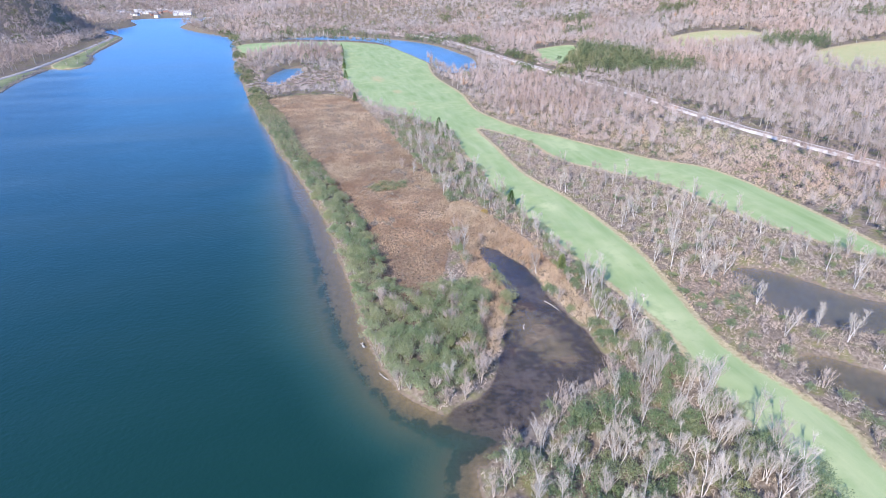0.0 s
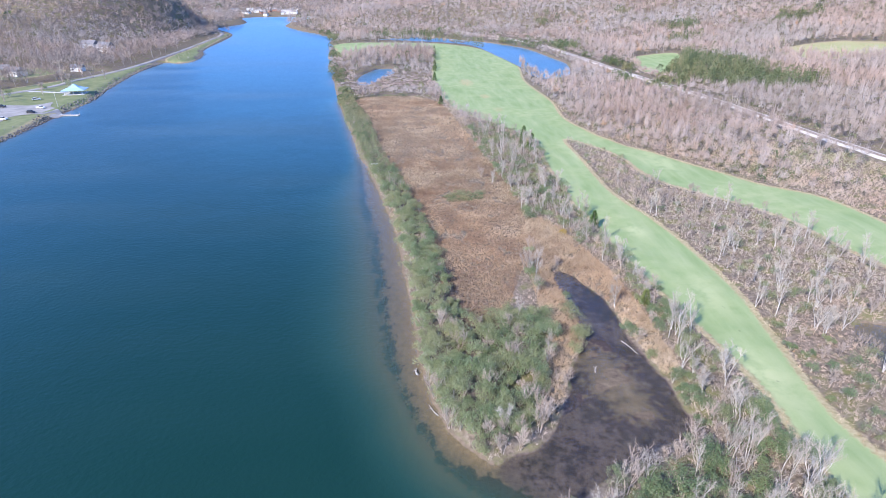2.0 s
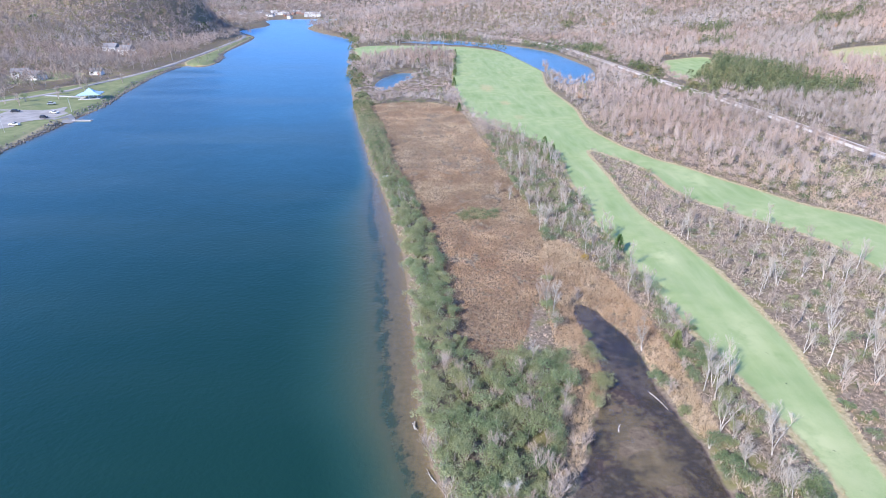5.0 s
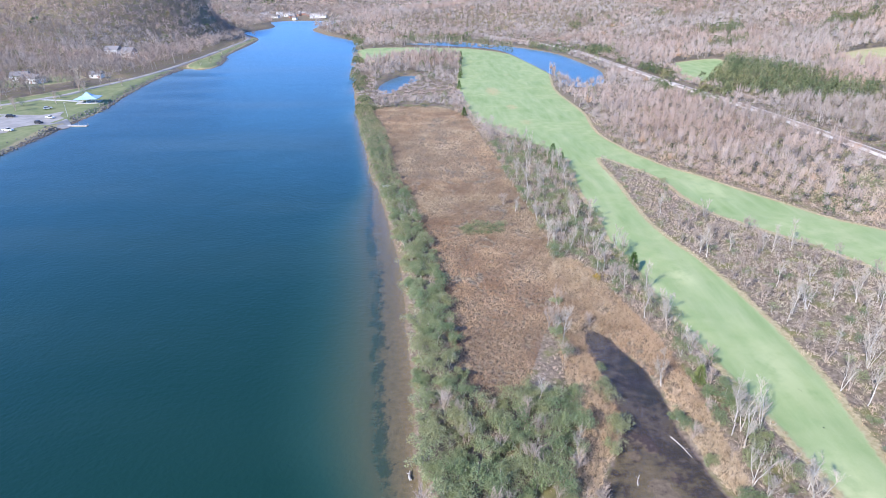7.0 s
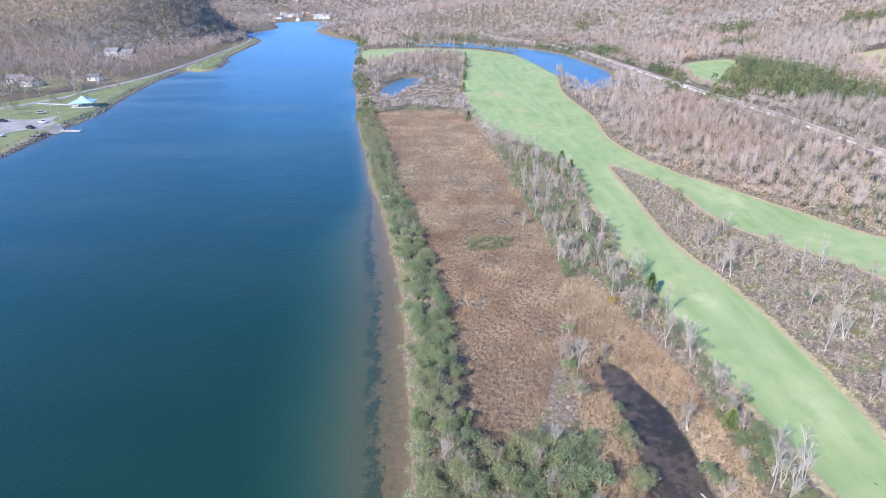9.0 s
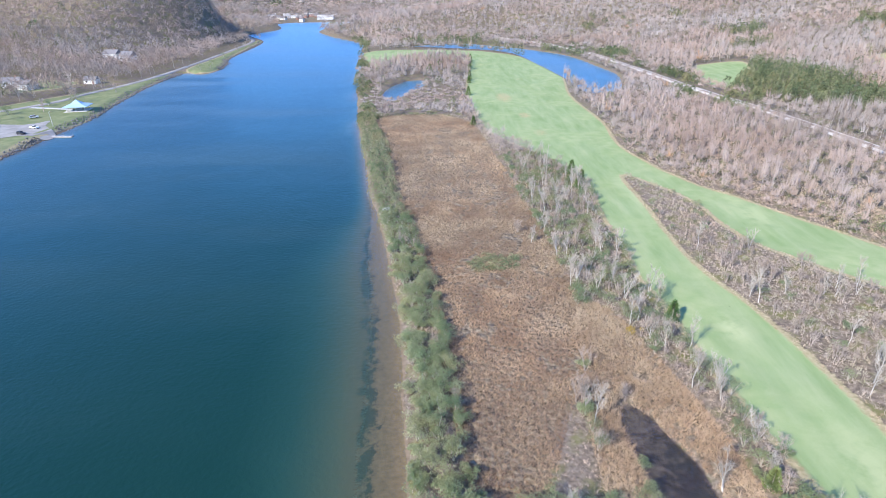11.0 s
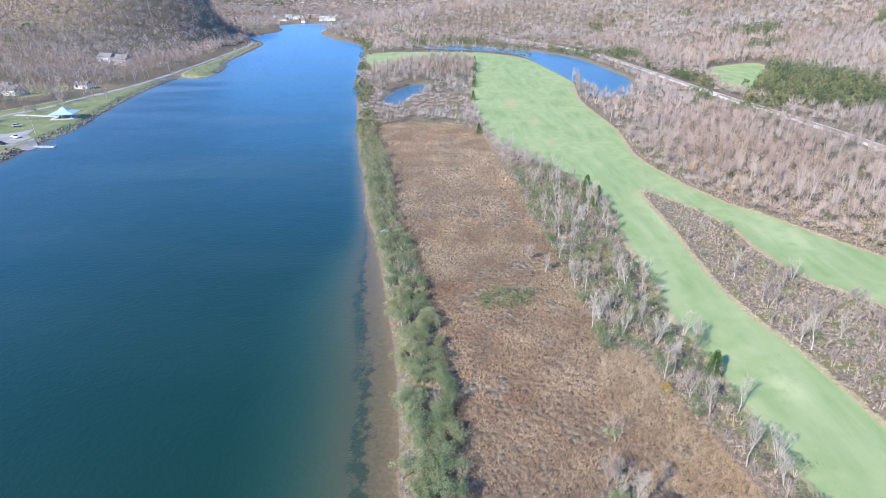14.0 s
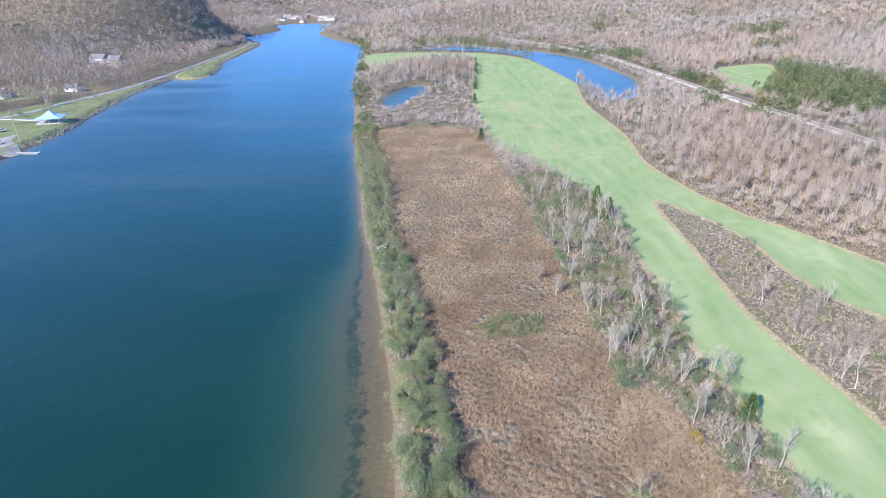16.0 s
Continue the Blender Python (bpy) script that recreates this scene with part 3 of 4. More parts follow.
HOUSES = [(-330, 592), (-312, 589), (-330, 452), (-312, 441), (-279, 467)]


def clear_of_houses(p):
    """Yards: open round each house and on its side towards the river."""
    ok = np.ones(len(p), bool)
    for hx, hy in HOUSES:
        dx, dy = p[:, 0] - hx, p[:, 1] - hy
        along = -(dx * -0.45 + dy * 0.89)
        across = np.abs(dx * 0.89 + dy * 0.45)
        ok &= ~((along > -9) & (along < 26) & (across < 12))
    return ok


def wooded(p, s):
    """Where trees may stand: dry, off the fields, roads and lots."""
    open_land = np.maximum.reduce([s["field"], s["meadow"], s["far1"], s["far2"], s["park"], s["west"], s["lot"], s["spit"]])
    return (s["wet"] < -1.5) & (open_land < -1) & (s["rail"] > 8) & (s["road"] > 7) & clear_of_houses(p)


def in_view(p, margin=40):
    return (p[:, 0] > -0.86 * (p[:, 1] + 60) - margin) & (p[:, 0] < 1.3 * (p[:, 1] + 50) + margin) | (p[:, 1] < 60) & (np.abs(p[:, 0]) < 160)


WOOD_PARTS, PINE_PARTS = [], []
bands = [  # near and far limits along the river, spacing, twigs, twig width
    (330, 620, 5.4, 44, 0.14, 1), (620, 1000, 7.8, 32, 0.25, 2), (1000, 1600, 12.0, 22, 0.42, 3), (1600, 2700, 26.0, 14, 1.0, 4)]
for y0, y1, gap, twigs, width, seed in bands:
    p = strew(-0.86 * (y1 + 60) - 40, 1.3 * (y1 + 60) + 40, y0, y1, gap, seed)
    p = p[in_view(p)]
    s = survey(p)
    ok = wooded(p, s) & (s["marsh"] < -1)
    town = bump_at(p, -390, 1350, 150, 90, 0.95) + bump_at(p, -250, 1900, 120, 80, 1)
    r = np.random.RandomState(seed + 50)
    ok &= r.uniform(0, 1, len(p)) > town * 0.9
    evergreen = (swell(p, 160, 31) + 0.3 * swell(p, 40, 33) > 0.52) & (p[:, 0] > 120) | (bump_at(p, 228, 420, 42, 90, 1) > 0.4) | (bump_at(p, 172, 462, 10, 40, 1) > 0.4) | (np.abs(s["bay"] + 7) < 5) & (p[:, 1] > 600) & (patches(p, 40, 8) > -0.3) | (np.abs(s["rail"] - 13) < 4) & (patches(p, 50, 9) > 0.1) & (p[:, 0] > 140) | (np.abs(s["river"] + 6) < 5) & (p[:, 0] > -130) & (patches(p, 30, 7) > -0.1) | (r.uniform(0, 1, len(p)) < 0.012)
    for kind, keep in (("bare", ok & ~evergreen), ("pine", ok & evergreen)):
        q, z = p[keep], s["z"][keep]
        n = len(q)
        h = r.uniform(9.5, 17.5, n) * np.where(gap > 11, 1.2, 1) * np.where(q[:, 0] < -200, 1.2, 1)
        low = bump_at(q, -15, 400, 52, 66, 0.85) + bump_at(q, 105, 378, 36, 60, 0.35) + 0.5 * ((np.abs(s["river"][keep] + 7) < 7) & (q[:, 0] > -130))
        h *= 0.88 * (1 - np.clip(low, 0, 0.78)) * (0.55 + 0.45 * ss(12, 45, s["rail"][keep]))
        rad = gap * r.uniform(0.42, 0.74, n) * np.where(q[:, 0] < -200, 1.25, 1) * (1 - 0.3 * np.clip(low, 0, 0.75))
        if kind == "bare":
            WOOD_PARTS.append(wood_crowns(q, z, h, rad * 1.15, twigs, np.full(n, width), seed + 9))
        else:
            PINE_PARTS.append(leafy_crowns(q, z, h * 0.95, rad * 1.1, twigs * 2 + 70, rad * 0.22, seed + 9))
# nearer woods between the mown field and the railway, and beyond it
p = strew(240, 540, 60, 330, 5.6, 15)
p = p[in_view(p, 60)]
s = survey(p)
q, z = p[wooded(p, s)], s["z"][wooded(p, s)]
r = np.random.RandomState(78)
n = len(q)
WOOD_PARTS.append(wood_crowns(q, z, r.uniform(8, 16, n), r.uniform(2.4, 4.0, n), 50, np.full(n, 0.09), 16))
p = strew(80, 240, -10, 330, 4.1, 12)
p = p[in_view(p, 60)]
s = survey(p)
scrub = bump_at(p, 157, 160, 26, 56, 1.3)
r = np.random.RandomState(77)
ok = wooded(p, s) & (p[:, 0] > 82) & (inside(smooth([(67, 231), (85, 200), (112, 132), (141, 60), (141, 0), (60, 0)]), p) < 0)
thin = r.uniform(0, 1, len(p)) > np.clip(scrub, 0, 0.93)
q, z = p[ok & thin], s["z"][ok & thin]
n = len(q)
WOOD_PARTS.append(wood_crowns(q, z, r.uniform(6.5, 14.0, n) * (1 - 0.4 * ss(14, 4, -s["field"][ok & thin])), r.uniform(1.8, 3.2, n), 76, np.full(n, 0.052), 14))

q = p[ok & (r.uniform(0, 1, len(p)) < 0.14) | (bump_at(p, 124, 172, 15, 22, 1) > 0.5) & wooded(p, s) & (s["field"] < -2)]
n = len(q)
PINE_PARTS.append(leafy_crowns(q, survey(q)["z"], r.uniform(1.8, 4.5, n), r.uniform(1.4, 2.6, n), 60, r.uniform(0.4, 0.6, n), 18))
stuff("far_woods", WOOD_PARTS, WOODS, "leafless grey-brown woods covering valley floor and hills", "woods")
stuff("pine_woods", PINE_PARTS, PINES, "dark green pines standing among the leafless woods", "pine trees")


# ---- building blocks ----
def part(name, bm, material, parent=None, label=""):
    me = bm
    if isinstance(bm, bmesh.types.BMesh):
        me = bpy.data.meshes.new(name)
        bm.to_mesh(me)
        bm.free()
        me.materials.append(material)
    ob = new(name, me)
    if parent:
        ob.parent = parent
    return tagged(ob, label) if label else ob


def thing(name, m, label, category, group=""):
    ob = new(name)
    ob.matrix_world = m
    ob.empty_display_size = 0.2
    return tagged(ob, label, category, group)


def boxes(*items, bevel=0.0):
    """Boxes from (centre, size) pairs, in one bmesh."""
    bm = bmesh.new()
    for c, s in items:
        bmesh.ops.create_cube(bm, size=1, matrix=Matrix.LocRotScale(c, None, s))
    if bevel:
        bmesh.ops.bevel(bm, geom=bm.edges[:], offset=bevel, segments=1, affect="EDGES")
    return bm


def rod(a, b, ra, rb, sides=6):
    bm = bmesh.new()
    d = Vector(b) - Vector(a)
    m = Matrix.Translation((Vector(a) + Vector(b)) / 2) @ d.to_track_quat("Z", "Y").to_matrix().to_4x4()
    bmesh.ops.create_cone(bm, cap_ends=True, segments=sides, radius1=ra, radius2=rb, depth=d.length, matrix=m)
    return bm


def hull(points, faces):
    bm = bmesh.new()
    v = [bm.verts.new(q) for q in points]
    for f in faces:
        bm.faces.new([v[i] for i in f])
    bmesh.ops.recalc_face_normals(bm, faces=bm.faces[:])
    return bm


def height_at(x, y):
    return float(survey(np.array([[x, y]], float))["z"][0])


def ribbon(name, line, half, rise, mat, label, category, thick=0.25):
    """A strip of even width laid on the land, with sides."""
    t = unit(np.gradient(line, axis=0))
    n = np.stack([t[:, 1], -t[:, 0]], 1)
    z = survey(line)["z"] + rise
    k = len(line)
    offs = ((-half - thick, -0.5), (-half, 0), (half, 0), (half + thick, -0.5))
    co = np.concatenate([np.c_[line + n * o, z + dz] for o, dz in offs])
    i = np.arange(k - 1)
    faces = np.concatenate([np.stack([i + a * k, i + (a + 1) * k, i + 1 + (a + 1) * k, i + 1 + a * k], 1) for a in range(3)])
    return tagged(new(name, raw_mesh(name, co, faces, mat)), label, category, kind="structure")


# ---- trees and shrubs ----
def tube(a, b, ra, rb, sides=4):
    d = b - a
    u = unit(np.cross(d, (0.3, 0.9, 0.2)))
    v = unit(np.cross(d, u))
    ang = np.arange(sides) / sides * 6.2832
    ring = np.cos(ang)[:, None] * u + np.sin(ang)[:, None] * v
    co = np.concatenate([a + ring * ra, b + ring * rb])
    i = np.arange(sides)
    j = (i + 1) % sides
    return co, np.stack([i, j, j + sides, i + sides], 1)


def joined(name, pieces, mat):
    co, fa, n = [], [], 0
    for c, f in pieces:
        co.append(c), fa.append(f + n)
        n += len(c)
    return raw_mesh(name, np.concatenate(co), np.concatenate(fa), mat)


def bare_tree(height, spread, stems, seed, bark=None, twig=None, density=1.0):
    """A leafless tree: tapered stems with limbs, and a crown of branches and fine twigs."""
    r = np.random.RandomState(seed)
    wood, limbs, base, tip = [], [], [], []
    for s in range(stems):
        a = r.uniform(0, 6.28)
        lean = np.array([math.cos(a), math.sin(a), 0]) * (0.05 + 0.1 * (stems > 1) + 0.12 * (stems > 2)) * height * r.uniform(0.5, 1)
        foot = np.array([r.normal(0, 0.12), r.normal(0, 0.12), -0.3])
        knots = [foot + lean * (u**1.3) + np.array([r.normal(0, 0.12), r.normal(0, 0.12), u * height * r.uniform(0.86, 0.92)]) * (u > 0) for u in (0, 0.3, 0.55, 0.8, 1)]
        thick = 0.011 * height * (1 if stems == 1 else 0.8) + 0.025
        for i in range(4):
            wood.append(tube(knots[i], knots[i + 1], thick * (1 - i * 0.23), thick * (1 - (i + 1) * 0.23), 5))
        for k in range(int(13 / (1 + 0.5 * (stems - 1)))):
            u = r.uniform(0.25, 0.98)
            i = min(int(u * 4), 3)
            o = knots[i] + (knots[i + 1] - knots[i]) * (u * 4 - i)
            b = r.uniform(0, 6.28)
            reach = spread * (1.08 - u * 0.75) * r.uniform(0.55, 1.0)
            e1 = o + np.array([math.cos(b) * reach * 0.46, math.sin(b) * reach * 0.46, reach * r.uniform(0.7, 1.2)])
            e2 = e1 + np.array([math.cos(b + r.normal(0, 0.4)) * reach * 0.45, math.sin(b + r.normal(0, 0.4)) * reach * 0.45, reach * r.uniform(0.7, 1.3)])
            e2[2] = min(e2[2], height * r.uniform(0.9, 1.02))
            limbs.append(tube(o, e1, 0.05 * thick / 0.16 + 0.012, 0.028, 3))
            limbs.append(tube(e1, e2, 0.028, 0.01, 3))
            for q in range(int(22 * density)):
                w = r.uniform(0.1, 1.0)
                st = o + (e1 - o) * min(w * 2, 1) + (e2 - e1) * max(w * 2 - 1, 0)
                dv = unit(unit(e2 - o) * 1.2 + r.normal(0, 0.42, 3) + (0, 0, 0.35)) * r.uniform(0.5, 1.5) * (0.5 + 0.1 * height)
                base.append(st), tip.append(st + dv * 0.75)
                for f in range(3):
                    w2 = r.uniform(0.3, 0.9)
                    base.append(st + dv * 0.75 * w2), tip.append(st + dv * 0.75 * w2 + unit(unit(dv) + r.normal(0, 0.36, 3)) * r.uniform(0.3, 0.7))
    base, tip = np.array(base), np.array(tip)
    tc, tf = blades(base, tip, np.full(len(base), 0.0095 if density > 1 else 0.013), r)
    lc = joined("limb", limbs, TWIG)
    quads = np.concatenate([f + n for f, n in zip([l[1] for l in limbs], np.cumsum([0] + [len(l[0]) for l in limbs[:-1]]))])
    tris = np.concatenate([quads[:, [0, 1, 2]], quads[:, [0, 2, 3]]])
    bpy.data.meshes.remove(lc)
    co = np.concatenate([np.concatenate([l[0] for l in limbs]), tc])
    crown = raw_mesh("crown", co, np.concatenate([tris, tf + sum(len(l[0]) for l in limbs)]), twig or TWIG)
    return joined("trunk", wood, bark or BARK), crown


def shrub(height, radius, leaves, size, seed, mat):
    """A leafy shrub: several stems and an uneven, lobed mass of leaves with gaps."""
    r = np.random.RandomState(seed)
    stems = [tube(np.array([0, 0, -0.3]), np.array([0, 0, height * 0.4]), 0.1, 0.07, 5)]
    for k in range(4):
        a = r.uniform(0, 6.28)
        stems.append(tube(np.array([0, 0, -0.25]), np.array([math.cos(a) * radius * 0.55, math.sin(a) * radius * 0.55, height * r.uniform(0.5, 0.75)]), 0.06, 0.025, 4))
    lobes = [(np.array([r.normal(0, radius * 0.45), r.normal(0, radius * 0.45), height * r.uniform(0.35, 0.8)]), radius * r.uniform(0.3, 0.6)) for k in range(11)]
    base, tip, face = [], [], []
    for k in range(leaves):
        c, rad = lobes[r.randint(11)]
        d = unit(r.normal(size=3) + (0, 0, 0.35))
        b = c + d * rad * r.uniform(0.55, 1.0) * (1, 1, 0.9)
        b[2] = max(b[2], 0.1)
        base.append(b), tip.append(b + unit(d * 0.5 + r.normal(0, 0.8, 3)) * size * r.uniform(0.6, 1.4))
        face.append(d)
    co, fa = blades(np.array(base), np.array(tip), np.full(leaves, size * 0.36), r, np.array(face))
    return joined("stem", stems, TWIG), raw_mesh("foliage", co, fa, mat)


def cedar(height, radius, seed, mat=None):
    """A narrow evergreen with sprays of foliage down to the ground."""
    r = np.random.RandomState(seed)
    n = 900
    t = r.uniform(0.04, 1, n)
    a = r.uniform(0, 6.28, n)
    out = radius * (1.04 - t) ** 0.7 * r.uniform(0.35, 1.0, n) * (1 + 0.25 * np.sin(a * 3 + seed) * np.sin(t * 17))
    base = np.stack([np.cos(a) * out, np.sin(a) * out, t * height], 1)
    tip = base + np.stack([np.cos(a) * 0.35, np.sin(a) * 0.35, r.uniform(0.1, 0.55, n)], 1) * r.uniform(0.6, 1.3, (n, 1))
    co, fa = blades(base, tip, np.full(n, 0.13), r)
    return joined("trunk", [tube(np.array([0, 0, -0.3]), np.array([0, 0, height * 0.93]), 0.14, 0.02, 6)], TWIG), raw_mesh("foliage", co, fa, mat or CEDAR)


def plant(name, meshes, label, category, group):
    root = thing(name, pose(0, 0, -500), label, category, group)
    for me in meshes:
        part(me.name.split(".")[0], me, None, root)
    return root


TALL = [plant("bare_tree", bare_tree(h, sp * 0.82, st, 100 + i, density=1.2), "slender leafless tree with pale grey bark and fine twigs", "tree", "leafless trees") for i, (h, sp, st) in
        enumerate([(9.5, 2.5, 1), (8.0, 2.3, 3), (10.0, 2.6, 2), (7.2, 2.4, 4), (8.8, 2.6, 3), (11.0, 2.6, 1), (7.5, 2.8, 5)])]
ROUND = [plant("bare_bush", bare_tree(h, sp, st, 200 + i, MAUVE, MAUVE, 0.4), "many-stemmed leafless bush with grey-mauve twigs", "bush", "leafless bushes") for i, (h, sp, st) in
         enumerate([(3.8, 2.0, 4), (4.6, 2.4, 4), (3.2, 1.8, 5), (5.4, 2.5, 3)])]
GREEN = [plant("shrub", shrub(h, rad, 1000, 0.21, 300 + i, LEAF), "dense green evergreen shrub on the bank", "shrub", "evergreen shrubs") for i, (h, rad) in
         enumerate([(3.2, 1.9), (4.0, 2.2), (2.6, 1.7), (3.6, 2.4), (4.6, 2.1), (2.2, 1.5)])]
SPARE, LOOSE, COUNT = {}, {}, {}


def set_out(kinds, x, y, z, r, low=0.8, high=1.2, near=True):
    """Plants one of a kind at a place, turned and sized by chance; the first of each takes the pattern itself.
    What stands far off, or past the first few hundred, is kept back for one joined mass."""
    k = kinds[r.randint(len(kinds))]
    m = pose(x, y, z, r.normal(0, 3), r.normal(0, 3), r.uniform(0, 360)) @ Matrix.Diagonal((*[r.uniform(low, high)] * 3, 1))
    kind = k.name.split(".")[0]
    if k not in SPARE:
        SPARE[k] = True
        k.matrix_basis = m
    elif near and COUNT.get(kind, 0) < 285:
        copy_thing(k, Matrix.Identity(4)).matrix_basis = m
        COUNT[kind] = COUNT.get(kind, 0) + 1
    else:
        LOOSE.setdefault(kind, []).append((k, np.array(m)))


RAW = {}


def raw_of(ob):
    """Corners and triangles of a part."""
    if ob.data.name not in RAW:
        me = ob.data
        co = np.empty(len(me.vertices) * 3)
        me.vertices.foreach_get("co", co)
        me.calc_loop_triangles()
        tri = np.empty(len(me.loop_triangles) * 3, np.int32)
        me.loop_triangles.foreach_get("vertices", tri)
        RAW[ob.data.name] = co.reshape(-1, 3), tri.reshape(-1, 3)
    return RAW[ob.data.name]


def mass(kind, name, mats, label, category):
    """One joined mass from the plants of a kind that were kept back."""
    pieces = [[], []]
    for k, m in LOOSE.get(kind, []):
        for i, ob in enumerate(sorted(k.children, key=lambda o: o.name)):
            co, tri = raw_of(ob)
            if ob.name.startswith("foliage") and m[1, 3] > 90:  # far off, fewer leaves serve
                co, tri = co.reshape(-1, 9)[::2].reshape(-1, 3), tri[: (len(tri) + 1) // 2]
            pieces[i].append((co @ m[:3, :3].T + m[:3, 3], tri))
    for some, mat in zip(pieces, mats):
        if some:
            tagged(new(name, joined(name, some, mat)), label, category, kind="stuff")


def spread(p, r, rule):
    s = survey(p)
    for i, (x, y) in enumerate(p):
        row = {key: v[i] for key, v in s.items()}
        kind = rule(x, y, row, r)
        if kind:
            set_out(kind[0], x, y, s["z"][i], r, *kind[1:], near=x < 62 and y < 178 or x < 84 and y < 70)


def peninsula(x, y, s, r):
    dry = -s["wet"]
    if dry < 0.4 or s["field"] > -0.6 or s["marsh"] > 0.3 or s["reeds"] > 0 or s["inner"] > 0.5:
        return None
    u = r.uniform()
    if y < 80 and x < 27:  # the tip
        if s["flats"] > -3.2:
            return (ROUND, 0.6, 1.0) if u < 0.45 else None
        return (GREEN, 0.75, 1.2) if u < 0.88 else (ROUND, 0.8, 1.1)
    if -s["river"] < 14 and x < 12:  # the river bank
        if dry < 0.9:
            return (ROUND, 0.4, 0.7) if u < 0.08 else (GREEN, 0.35, 0.55) if u < 0.4 else None
        return (GREEN, 0.62, 1.05) if u < 0.92 else (ROUND, 0.5, 0.9) if u < 0.96 else None
    if x > 24:  # along the mown field
        if u < 0.12:
            return TALL, 0.6, 1.0
        if u < 0.36:
            return ROUND, 0.5, 1.0
        if u < 0.88:
            return GREEN, 0.6, 1.05
    return None


def headland(x, y, s, r):
    if -s["wet"] < 0.8 or s["field"] > -0.8 or s["reeds"] > 0:
        return None
    u = r.uniform()
    if -s["wet"] < 4:
        return ((ROUND, 0.7, 1.1) if u < 0.5 else (GREEN, 0.5, 0.9)) if u < 0.8 else None
    return (TALL, 0.66, 1.0) if u < 0.4 else (GREEN, 0.8, 1.35) if u < 0.93 else (ROUND, 0.8, 1.1)


def island(x, y, s, r):
    if s["field"] > -1.4 or -s["wet"] < 0.6:
        return None
    u = r.uniform()
    if y > 165:
        return (GREEN, 0.45, 0.85) if u < 0.28 else (ROUND, 0.4, 0.75) if u < 0.5 else None
    if y < 62 and s["field"] > -12 and x < 84:
        return (GREEN, 0.5, 0.8) if u < 0.45 else (ROUND, 0.5, 0.9)
    return (TALL, 0.6, 0.98) if u < (0.26 if y < 120 else 0.1) else (ROUND, 0.5, 1.0) if u < 0.62 else (GREEN, 0.5, 0.9) if u < 0.87 else None


R = np.random.RandomState(5)
spread(strew(-24, 30, 38, 192, 2.3, 41), R, peninsula)
spread(strew(24, 54, 48, 262, 2.65, 42), R, peninsula)
spread(strew(6, 58, 6, 48, 2.7, 43), R, headland)
ISLE = smooth([(66, 228), (85, 196), (96, 152), (113, 128), (118, 100), (130, 76), (138, 60), (134, 10), (70, 8), (67, 45), (73, 90), (66, 160)])
q = strew(64, 140, 8, 230, 4.0, 44)
spread(q[inside(ISLE, q) > 0], R, island)
for x, y, kinds, size in ((24, 170, TALL, 0.75), (41, 164, TALL, 0.8), (40, 127, TALL, 0.8), (21, 178, ROUND, 1.2), (24, 99, TALL, 0.62), (17, 77, TALL, 0.65), (50, 73, TALL, 0.85), (21, 66, TALL, 0.6), (23, 102, ROUND, 1.1),
                          (11, 41.5, ROUND, 1.0), (7.5, 41, ROUND, 0.8), (15, 45, ROUND, 1.0), (52, 54, TALL, 0.95), (46, 51, TALL, 0.95), (25, 104, GREEN, 0.7), (19, 78, GREEN, 0.8), (25, 172, GREEN, 0.7)):
    set_out(kinds, x, y, height_at(x, y), R, size, size * 1.05)
for x, y, h in ((13, 405, 6), (16, 470, 7), (15, 455, 5), (18, 530, 8), (18, 545, 6.5), (20, 572, 8), (46, 224, 8.5), (49, 220, 6.0), (47.5, 217, 5.0), (49.5, 128, 5.5), (48, 83, 4.0), (13, 318, 5.0)):
    t = plant("cedar_tree", cedar(h, h * 0.24 + 0.4, int(x * 7)), "dense green cedar at the edge of the mown field", "conifer", "cedars")
    t.matrix_basis = pose(x, y, height_at(x, y), 0, 0, x * 40)
t = plant("yellow_shrub", shrub(1.8, 1.1, 380, 0.22, 399, AUTUMN), "small shrub with yellow autumn leaves", "shrub", "")
t.matrix_basis = pose(39, 123, height_at(39, 123))

# low growth that nobody could count
def fill(name, spots, rule, low, high, rad, twigs, width, mat, label, category, seed, leafy=False):
    s = survey(spots)
    keep = rule(spots, s)
    q, z = spots[keep], s["z"][keep]
    r = np.random.RandomState(seed)
    n = len(q)
    h = r.uniform(low, high, n) * (1 + 0.35 * swell(q, 5, seed) + 0.2 * swell(q, 17, seed + 1))
    if leafy:
        made = leafy_crowns(q, z, h, np.full(n, rad), twigs, np.full(n, width), seed)
    else:
        made = bare_crowns(q, z, h, np.full(n, rad), twigs, np.full(n, width), seed)
    made = (made[0], made[1], made[2] * 0)
    return stuff(name, [made], mat, label, category)


